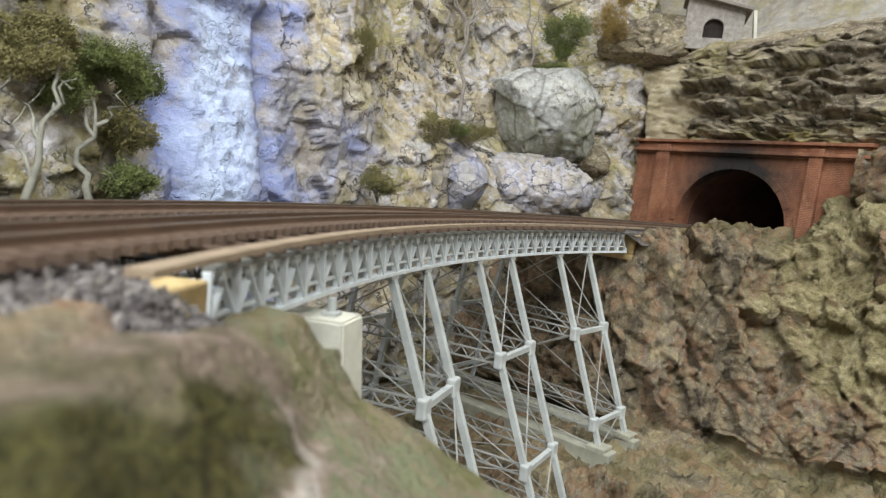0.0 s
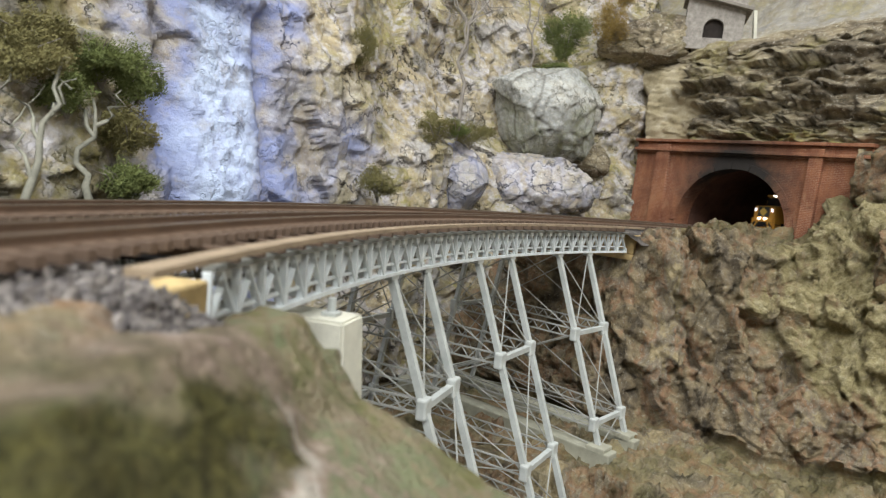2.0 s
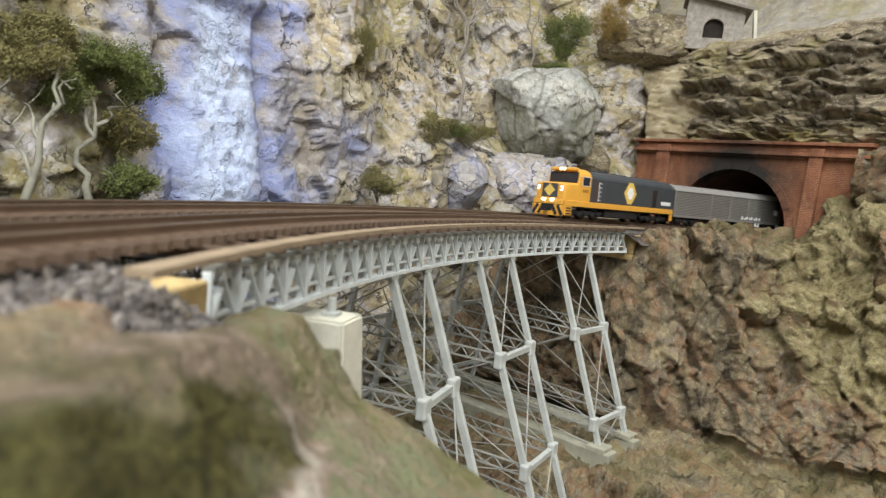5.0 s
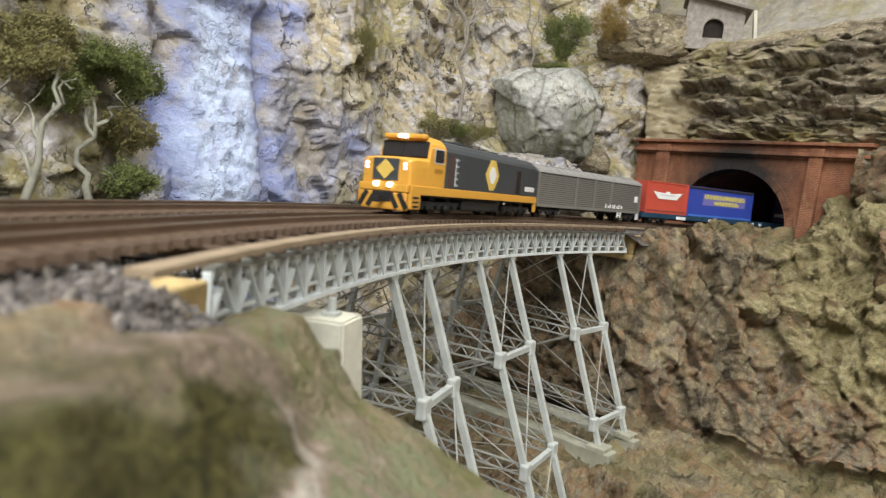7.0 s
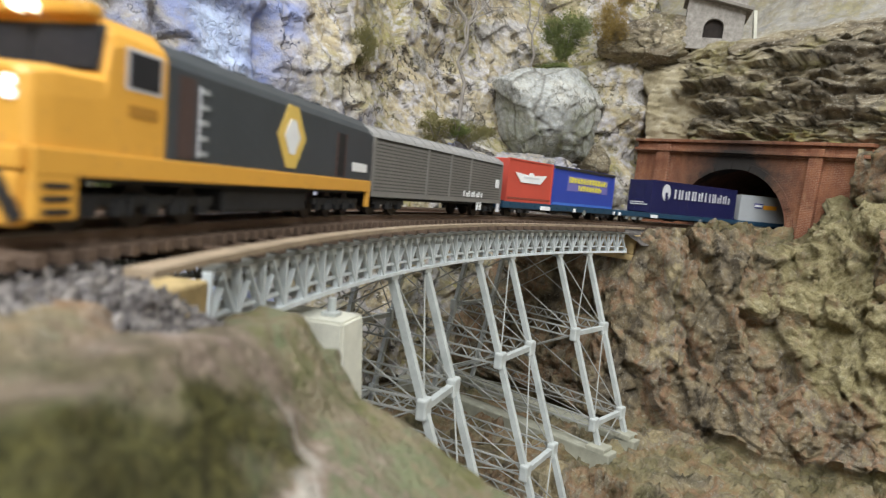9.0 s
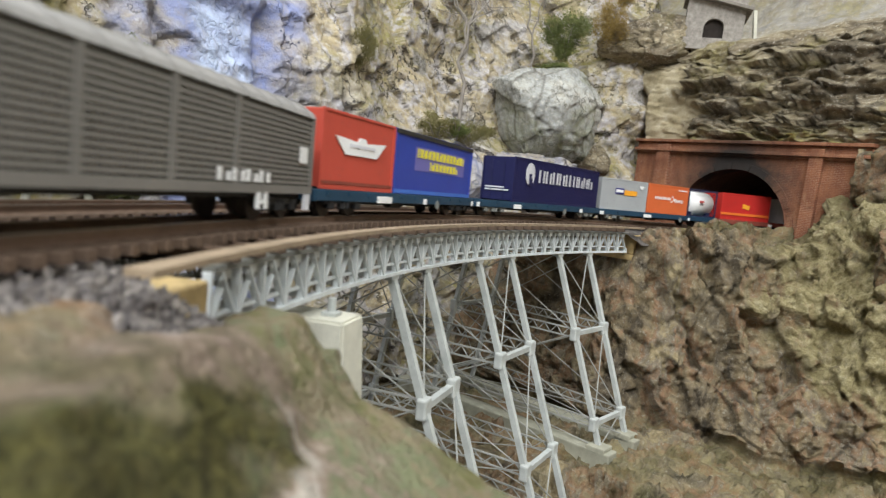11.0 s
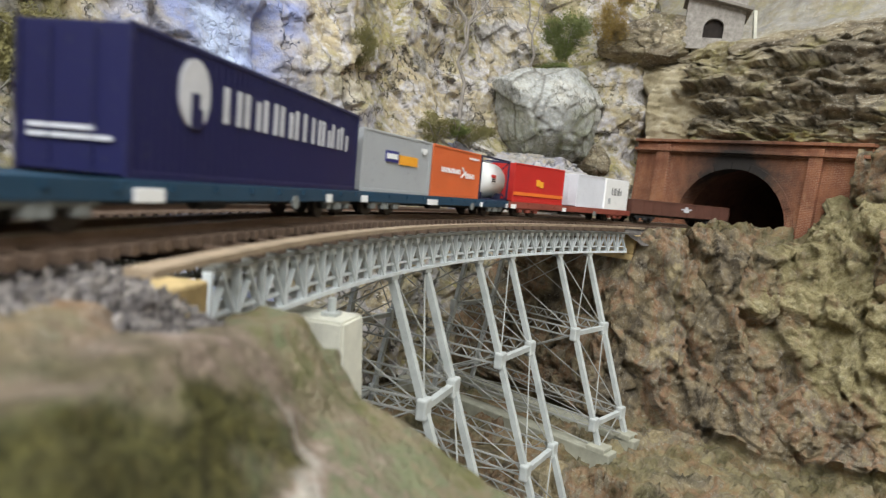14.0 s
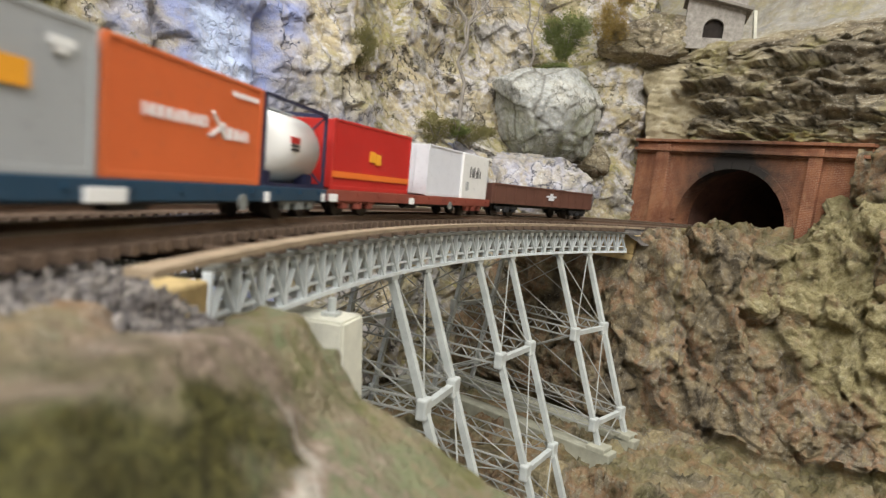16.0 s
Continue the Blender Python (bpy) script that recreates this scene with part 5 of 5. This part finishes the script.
    part("nose_panel", boxes((f - 0.0012, f - 0.0004, -0.0086, 0.0086, 0.0185, 0.0318), bevel=0.0003), CHARCOAL, loco)
    bm = bmesh.new()
    bmesh.ops.create_cone(bm, cap_ends=True, segments=4, radius1=0.006, radius2=0.006, depth=0.0006, matrix=Matrix.Translation((f - 0.0002, 0, 0.0252)) @ Matrix.Rotation(radians(90), 4, "Y"))
    part("emblem", bm, GOLD, loco)
    part("buffer_beam", boxes((f - 0.003, f + 0.0002, -0.016, 0.016, 0.0122, 0.0166), bevel=0.0006), YELLOW, loco)
    part("pilot", boxes((f - 0.0035, f + 0.0003, -0.0155, 0.0155, 0.0022, 0.012), bevel=0.0008), YELLOW, loco)
    part("coupler_pocket", boxes((f - 0.001, f + 0.0007, -0.0052, 0.0052, 0.0066, 0.012), bevel=0.0003), BLACK, loco)
    part("underframe", boxes((b + 0.002, f - 0.004, -0.0155, 0.0155, 0.0105, 0.0165)), BLACK, loco)
    part("fuel_tank", boxes((-0.027, 0.027, -0.0155, 0.0155, 0.0035, 0.0105), bevel=0.0012), BLACK, loco)
    for x in (-0.052, -0.034, -0.016, 0.006, 0.024):
        part("roof_fan", cyl(bmesh.new(), (x - 0.02, 0, 0.0478), (0, 0, 1), 0.0062, 0.0014, 24), CHARCOAL, loco)
    part("exhaust", boxes((0.012, 0.03, -0.003, 0.003, 0.0474, 0.0496), bevel=0.0005), CHARCOAL, loco)
    for ob in loco.children:
        for v in ob.data.vertices:
            if v.co.z > 0.0166:
                v.co.z = 0.0166 + (v.co.z - 0.0166) * 0.91
    for x in (-0.059, 0.055):
        bogie(loco, x, 3, 0.0195, BLACK, 0.0138)
    coupler(loco, f, 1), coupler(loco, b, -1)
    rides(loco, 1.094, 1.277, 0, 0, 0.118)


def build_louvre_van():
    van = thing("louvred_van", "grey louvred freight van with ribbed roof", "freight wagon")
    L, W = 0.171, 0.0162
    f, b = L / 2, -L / 2
    # dark body colour puts shade into the gaps between the louvre slats
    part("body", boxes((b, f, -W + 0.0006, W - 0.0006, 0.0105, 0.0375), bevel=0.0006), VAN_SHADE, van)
    roof = [(W + 0.0002, 0.0372), (W - 0.001, 0.0392), (W - 0.005, 0.0418), (W - 0.011, 0.0432), (0.001, 0.0436)]
    part("roof", loft([(b - 0.0005, mirrored(roof)), (f + 0.0005, mirrored(roof))]), ROOF_GREY, van)
    for k in range(15):
        x = b + 0.006 + k * (L - 0.012) / 14
        rr = [(y + 0.0001, z + 0.0005) for y, z in roof]
        part("roof_rib", loft([(x - 0.0005, mirrored(rr)), (x + 0.0005, mirrored(rr))]), ROOF_GREY, van)
    for s in (-1, 1):
        for x0, x1 in ((b + 0.002, b + 0.055), (b + 0.057, -0.001), (0.001, f - 0.057), (f - 0.055, f - 0.002)):
            bm = bmesh.new()
            for k in range(14):
                z = 0.0128 + k * 0.00168
                box(bm, x0, x1, s * (W - 0.0008) - 0.0004, s * (W - 0.0008) + 0.0005, z, z + 0.00105)
            part("louvre_panel", bm, GREY_BODY, van)
        for x in (b, b + 0.055, -0.001, f - 0.057, f - 0.0018):
            part("post", boxes((x, x + 0.0018, s * (W - 0.0004) - 0.0006, s * (W - 0.0004) + 0.0005, 0.0105, 0.0372)), GREY_BODY, van)
        part("sill", boxes((b, f, s * (W - 0.0004) - 0.0007, s * (W - 0.0004) + 0.0006, 0.0095, 0.0122)), GREY_BODY, van)
    rng = random.Random(5)
    part("lettering", marks(rng, b + 0.066, b + 0.034, 0.0128, 0.0164, W + 0.0002, 4), WHITE, van)
    part("placard", boxes((b + 0.006, b + 0.012, W - 0.0002, W + 0.0003, 0.0205, 0.0262)), WHITE, van)
    part("ladder", boxes((b + 0.036, b + 0.0375, W - 0.0006, W + 0.0004, 0.0045, 0.0098), (b + 0.041, b + 0.0425, W - 0.0006, W + 0.0004, 0.0045, 0.0098), (b + 0.0376, b + 0.0409, W - 0.0004, W + 0.0004, 0.0062, 0.0072)), WHITE, van)
    part("step", boxes((b + 0.002, b + 0.006, W - 0.0008, W + 0.0004, 0.0035, 0.0094)), PALE_GREY, van)
    part("underframe", boxes((b + 0.002, f - 0.002, -0.012, 0.012, 0.0078, 0.0104)), BLACK, van)
    for x in (-0.0645, 0.0645):
        bogie(van, x, 2, 0.021, BLACK)
    coupler(van, f, 1), coupler(van, b, -1)
    rides(van, 1.2815, 1.4545, 0, 0, 0.129)


def build_flat(name, label, start, end, material, bogie_mat, bogie_x, lamps):
    flat = thing(name, label, "flat wagon", "container wagons")
    L, W = end - start, 0.0146
    f, b = L / 2, -L / 2
    part("deck", boxes((b, f, -W + 0.001, W - 0.001, 0.0098, 0.0112), bevel=0.0002), material, flat)
    for s in (-1, 1):
        part("side_sill", boxes((b, f, s * W - 0.0012, s * W + 0.0003, 0.0068, 0.0116), bevel=0.0003), material, flat)
        for k in range(11):
            x = b + 0.008 + k * (L - 0.016) / 10
            part("lashing_lug", boxes((x - 0.0008, x + 0.0008, s * W - 0.0002, s * W + 0.0009, 0.0092, 0.0108)), material, flat)
    part("centre_sill", boxes((b + 0.002, f - 0.002, -0.004, 0.004, 0.005, 0.0097)), BLACK, flat)
    for x in (b, f):
        part("headstock", boxes((x - 0.001, x + 0.001, -W, W, 0.0065, 0.0116), bevel=0.0003), material, flat)
    for x, w in lamps:
        part("placard", boxes((x - w / 2, x + w / 2, W + 0.0004, W + 0.0011, 0.0066, 0.0098), bevel=0.0002), WHITE, flat, "white placard")
    part("brake_tank", cyl(bmesh.new(), (0.012, 0.008, 0.0062), (1, 0, 0), 0.0022, 0.014, 14), BLACK, flat)
    part("brake_wheel", cyl(bmesh.new(), (-0.03, W + 0.0004, 0.0066), (0, 1, 0), 0.0024, 0.0008, 16), BOGIE_GREY, flat)
    for x in (-bogie_x, bogie_x):
        bogie(flat, x, 2, 0.021, bogie_mat)
    coupler(flat, f, 1), coupler(flat, b, -1)
    rides(flat, start, end, 0, 0, 2 * bogie_x)
    return flat


def container(name, label, length, height, material, frame_mat, wagon, at, ribs=0, rail=0.0012, width=0.0281):
    """A box on a wagon: wagon is its pair of ends, at the arc length of the box's middle."""
    ob = thing(name, label, "container", "containers on the train")
    W, f = width / 2, length / 2
    part("body", boxes((-f + 0.0004, f - 0.0004, -W + 0.0005, W - 0.0005, 0.0006, height - 0.0004), bevel=0.0003), material, ob)
    for x in (-f, f - 0.0018):
        for s in (-1, 1):
            part("corner_post", boxes((x, x + 0.0018, s * W - 0.0009, s * W + 0.0001, 0, height), bevel=0.0002), frame_mat, ob)
    for s in (-1, 1):
        part("top_rail", boxes((-f + 0.0018, f - 0.0018, s * W - 0.0008, s * W, height - rail, height), bevel=0.0002), frame_mat, ob)
        part("bottom_rail", boxes((-f + 0.0018, f - 0.0018, s * W - 0.0008, s * W, 0, 0.0018), bevel=0.0002), frame_mat, ob)
        if ribs:
            bm = bmesh.new()
            for k in range(ribs):
                x = -f + 0.003 + (k + 0.5) * (length - 0.006) / ribs
                box(bm, x - 0.0007, x + 0.0007, s * (W - 0.0004) - 0.0002, s * (W - 0.0004) + 0.0002, 0.0019, height - rail - 0.0001)
            part("corrugation", bm, material, ob)
    for x in (-f, f):
        for k in (-1, 1):
            part("door_bar", strut(bmesh.new(), (x + math.copysign(0.0002, x), k * W * 0.4, 0.002), (x + math.copysign(0.0002, x), k * W * 0.4, height - 0.002), 0.0005, n=6), frame_mat, ob)
    rides(ob, wagon[0], wagon[1], (wagon[0] + wagon[1]) / 2 - at, 0.01165, 0.13)
    return ob, f, W


def build_wagons():
    rng = random.Random(8)
    # curtain-sided pair on a blue flat
    ends = (1.467, 1.650)
    build_flat("flat_wagon", "dark blue container flat wagon under two curtain-sided boxes", *ends, WAGON_BLUE, BLACK, 0.068, ((0.035, 0.014), (-0.012, 0.004), (-0.088, 0.003)))
    c, f, W = container("curtain_container", "red curtain-sided container with a white winged emblem", 0.063, 0.0325, RED_CURTAIN, RED_CURTAIN, ends, 1.5015, 0, 0.0012)
    bm = bmesh.new()
    wing = [(0.022, 0.0225), (0.004, 0.0212), (0.002, 0.0232), (-0.002, 0.0232), (-0.004, 0.0212), (-0.022, 0.0225), (-0.0135, 0.0152), (0.0135, 0.0152)]
    rows = [[bm.verts.new((x, W + d, z)) for x, z in wing] for d in (-0.0003, 0.0002)]
    bm.faces.new(rows[1]), bm.faces.new(rows[0][::-1])
    for k in range(8):
        bm.faces.new((rows[0][k], rows[0][(k + 1) % 8], rows[1][(k + 1) % 8], rows[1][k]))
    bmesh.ops.recalc_face_normals(bm, faces=bm.faces)
    part("emblem", bm, WHITE, c)
    part("emblem_bar", side_box(bmesh.new(), -0.011, 0.011, 0.0186, 0.0200, W + 0.0002, 0.0003), PALE_GREY, c)
    part("skirt_line", side_box(bmesh.new(), -f + 0.001, f - 0.001, 0.0022, 0.0036, W - 0.0002, 0.0003), WAGON_RED, c)
    c, f, W = container("curtain_container", "blue curtain-sided container with yellow lettering bars", 0.110, 0.0325, BLUE_CURTAIN, BLUE_CURTAIN, ends, 1.589, 0, 0.0012)
    part("top_cover", boxes((-f, f, W - 0.0002, W + 0.0003, 0.0301, 0.0323)), LETTER_BLACK, c)
    part("lettering", marks(rng, 0.029, -0.040, 0.0200, 0.0248, W - 0.0001, 13), LETTER_YELLOW, c)
    part("lettering", marks(rng, 0.012, -0.030, 0.0140, 0.0186, W - 0.0001, 8), LETTER_YELLOW, c)
    part("lettering_ground", boxes((-0.042, 0.031, W - 0.0006, W - 0.00035, 0.0130, 0.0256)), BLUE_BAND, c)
    part("lower_band", boxes((-f + 0.001, f - 0.001, W - 0.0002, W + 0.0002, 0.0004, 0.0024)), LETTER_BLUE, c)
    # navy forty-foot box
    ends = (1.658, 1.858)
    build_flat("flat_wagon", "blue container flat wagon under a navy box", *ends, WAGON_BLUE, BOGIE_GREY, 0.074, ((0.046, 0.010), (-0.06, 0.005), (0.097, 0.003)))
    c, f, W = container("shipping_container", "long navy shipping container with pale lettering bars", 0.146, 0.0336, NAVY, NAVY, ends, 1.779, 46, 0.0013)
    part("lettering", marks(rng, 0.036, -0.02, 0.0165, 0.0262, W - 0.0001, 5), LETTER_PALE, c)
    part("lettering", marks(rng, -0.023, -0.062, 0.0165, 0.0258, W - 0.0001, 4), LETTER_PALE, c)
    bm = bmesh.new()
    bmesh.ops.create_cone(bm, cap_ends=True, segments=28, radius1=1, radius2=1, depth=0.0006, matrix=Matrix.Translation((0.0495, W, 0.022)) @ Matrix.Diagonal((0.0064, 1, 0.0086, 1)) @ Matrix.Rotation(radians(90), 4, "X"))
    part("emblem", bm, LETTER_PALE, c)
    bm = bmesh.new()
    box(bm, 0.0478, 0.0512, W + 0.0001, W + 0.0005, 0.0135, 0.0222)
    box(bm, 0.0462, 0.0478, W + 0.0001, W + 0.0005, 0.0135, 0.0185)
    part("emblem_notch", bm, NAVY, c)
    part("end_lettering", boxes((f - 0.0001, f + 0.0003, -0.011, 0.006, 0.0098, 0.0108), (f - 0.0001, f + 0.0003, -0.011, 0.0105, 0.0078, 0.0088)), PALE_GREY, c)
    # three boxes on a long blue flat
    ends = (1.8605, 2.056)
    build_flat("flat_wagon", "long blue container flat wagon under three boxes", *ends, WAGON_BLUE, BOGIE_GREY, 0.074, ((0.026, 0.012), (0.0945, 0.005), (-0.093, 0.003), (-0.045, 0.003)))
    c, f, W = container("shipping_container", "light grey shipping container with a navy and orange panel", 0.0685, 0.0296, BOX_GREY, BOX_GREY, ends, 1.8965, 26)
    part("emblem", boxes((0.002, 0.014, W - 0.0002, W + 0.0004, 0.0155, 0.021)), LETTER_NAVY, c)
    part("emblem_bar", boxes((0.0035, 0.0135, W + 0.0001, W + 0.0007, 0.017, 0.0196)), WHITE, c)
    part("lettering", boxes((-0.018, 0.0008, W - 0.0002, W + 0.0004, 0.0148, 0.0196)), LETTER_ORANGE, c)
    part("emblem", boxes((-0.028, -0.022, W - 0.0002, W + 0.0004, 0.0235, 0.0252), (-0.0265, -0.0235, W - 0.0002, W + 0.0004, 0.0222, 0.0234)), WHITE, c)
    c, f, W = container("shipping_container", "orange shipping container with white lettering bars", 0.0685, 0.0296, ORANGE, ORANGE, ends, 1.9665, 26)
    part("lettering", marks(rng, 0.022, -0.004, 0.0145, 0.0175, W - 0.0001, 8), WHITE, c)
    part("lettering", marks(rng, -0.012, -0.026, 0.0125, 0.0158, W - 0.0001, 4), WHITE, c)
    bm = bmesh.new()
    for q, w in ((((-0.006, 0.019), (-0.013, 0.0125)), 0.0012), (((-0.005, 0.0125), (-0.012, 0.0165)), 0.0012)):
        strut(bm, (q[0][0], W - 0.0003, q[0][1]), (q[1][0], W - 0.0003, q[1][1]), 0.0012, 0.0008)
    part("emblem", bm, WHITE, c)
    part("lettering", marks(rng, -0.016, -0.031, 0.0248, 0.0262, W - 0.0001, 7), WHITE, c)
    tank = thing("tank_container", "white tank container in a navy steel frame", "container", "containers on the train")
    bm = bmesh.new()
    cyl(bm, (0, 0, 0.0140), (1, 0, 0), 0.0130, 0.046, 40)
    cyl(bm, (-0.0242, 0, 0.0140), (-1, 0, 0), 0.0130, 0.0024, 40, 0.0095)
    cyl(bm, (0.0242, 0, 0.0140), (1, 0, 0), 0.0130, 0.0024, 40, 0.0095)
    part("barrel", bm, TANK_WHITE, tank, "glossy white barrel", True)
    part("emblem", boxes((-0.0035, 0.0035, 0.0122, 0.0133, 0.0155, 0.0178)), RED_BOX, tank, "small red emblem")
    part("lettering", boxes((-0.0035, 0.0035, 0.0124, 0.0132, 0.0128, 0.0138), (-0.0035, 0.0035, 0.0124, 0.01325, 0.0143, 0.0151)), LETTER_BLACK, tank)
    for x in (-0.0268, 0.0254):
        for s in (-1, 1):
            part("corner_post", boxes((x, x + 0.0014, s * 0.0138 - 0.0005, s * 0.0138 + 0.0005, 0, 0.0296)), FRAME_DARK, tank)
        for z in (0.0, 0.028):
            part("end_beam", boxes((x, x + 0.0014, -0.0131, 0.0131, z, z + 0.0016)), FRAME_DARK, tank)
        for s in (-1, 1):
            part("end_brace", strut(bmesh.new(), (x + 0.0007, -0.013 * s, 0.0016), (x + 0.0007, 0.013 * s, 0.028), 0.0009, n=6), FRAME_DARK, tank)
    for s in (-1, 1):
        part("side_rail", boxes((-0.0253, 0.0254, s * 0.0138 - 0.0006, s * 0.0138 + 0.0006, 0.0284, 0.0296)), FRAME_DARK, tank)
        part("side_rail", boxes((-0.0253, 0.0254, s * 0.0138 - 0.0006, s * 0.0138 + 0.0006, 0, 0.0012)), FRAME_DARK, tank)
        for x in (-0.018, 0.018):
            part("saddle", boxes((x - 0.0025, x + 0.0025, s * 0.0092 - 0.003, s * 0.0092 + 0.0022, 0.0012, 0.005)), FRAME_DARK, tank)
    part("walkway", boxes((-0.02, 0.02, -0.003, 0.003, 0.0271, 0.0278)), BOX_GREY, tank)
    rides(tank, *ends, (ends[0] + ends[1]) / 2 - 2.0285, 0.01165, 0.13)
    # rust-red flat with two boxes
    ends = (2.060, 2.261)
    build_flat("flat_wagon", "rust-red container flat wagon under two boxes", *ends, WAGON_RED, WAGON_RED, 0.072, ((0.094, 0.006), (0.022, 0.005)))
    c, f, W = container("shipping_container", "bright red shipping container with an orange band", 0.0705, 0.0296, RED_BOX, RED_BOX, ends, 2.1018, 27)
    part("band", boxes((-f + 0.0005, f - 0.0005, W - 0.0003, W + 0.0003, 0.0052, 0.0078)), ORANGE_BAND, c)
    bm = boxes((-0.005, 0.0, W - 0.0003, W + 0.0003, 0.0125, 0.0175), (0.0001, 0.005, W - 0.0003, W + 0.0003, 0.0135, 0.0185), bevel=0.0002)
    part("emblem", bm, LETTER_ORANGE, c)
    c, f, W = container("shipping_container", "white shipping container with a corrugated pale grey half", 0.094, 0.0288, PALE_GREY, PALE_GREY, ends, 2.206, 28)
    part("panel", boxes((-f - 0.0002, -0.002, W - 0.0004, W + 0.0012, 0.0, 0.0282), bevel=0.0002), TANK_WHITE, c, "smooth white panel")
    part("lettering", marks(rng, -0.014, -0.034, 0.0135, 0.0205, W + 0.0012, 3), LETTER_BLACK, c)
    part("emblem", boxes((-0.012, -0.0085, W + 0.001, W + 0.0016, 0.005, 0.0105)), BOX_GREY, c)
    # open wagon
    wagon = thing("open_wagon", "brown low-sided open freight wagon", "freight wagon")
    L, W = 0.16, 0.0155
    f, b = L / 2, -L / 2
    part("floor", boxes((b, f, -W + 0.0008, W - 0.0008, 0.0098, 0.0115)), BROWN_WAGON, wagon)
    for s in (-1, 1):
        part("side_wall", boxes((b, f, s * W - 0.0007, s * W + 0.0002, 0.0096, 0.0235), bevel=0.0002), BROWN_WAGON, wagon)
        part("top_rail", boxes((b, f, s * W - 0.0009, s * W + 0.0007, 0.0228, 0.0242), bevel=0.0002), BROWN_WAGON, wagon)
        for k in range(12):
            x = b + 0.003 + k * (L - 0.006) / 11
            part("stake", boxes((x - 0.0008, x + 0.0008, s * W, s * W + 0.0006, 0.0098, 0.0227)), BROWN_WAGON, wagon)
    for x in (b, f):
        part("end_wall", boxes((x - 0.0006, x + 0.0006, -W, W, 0.0096, 0.0238)), BROWN_WAGON, wagon)
    part("emblem", boxes((-0.012, 0.004, W + 0.0001, W + 0.0009, 0.0172, 0.0186), (-0.008, 0.0, W + 0.0001, W + 0.0009, 0.0148, 0.0171), (-0.006, -0.002, W + 0.0001, W + 0.0009, 0.0187, 0.0205)), PALE_GREY, wagon)
    part("underframe", boxes((b + 0.002, f - 0.002, -0.011, 0.011, 0.0075, 0.0097)), BLACK, wagon)
    for x in (-0.0575, 0.0575):
        bogie(wagon, x, 2, 0.021, BLACK)
    coupler(wagon, f, 1), coupler(wagon, b, -1)
    rides(wagon, 2.2645, 2.425, 0, 0, 0.115)


DOOR_BROWN = paint("dark_door_brown", (0.08, 0.05, 0.045), 0.8, 0.5)
NUMBER_BROWN = paint("number_shade", (0.42, 0.2, 0.03), 0.8, 0.5)
BLUE_BAND = paint("violet_lettering_ground", (0.16, 0.15, 0.42), 0.9, 0.45)
LETTER_BLUE = paint("bright_blue_band", (0.06, 0.16, 0.55), 0.9, 0.45)
build_locomotive()
build_louvre_van()
build_wagons()


def motions():
    """The train comes out of the tunnel and runs over the near bridge at an even speed."""
    for ob, middle, offset, lift, base in MOVERS:
        rows = []
        for k in range(81):
            t = k * 0.2
            s = middle - SPEED * t
            front, _ = on_track(s - base / 2)
            rear, _ = on_track(s + base / 2)
            mid, fwd = (front + rear) / 2, (front - rear).normalized()
            rows.append((t, Matrix.Translation(mid + fwd * offset + Vector((0, 0, lift))) @ Matrix.Rotation(math.atan2(fwd.y, fwd.x), 4, "Z")))
        walk(ob, rows)


motions()
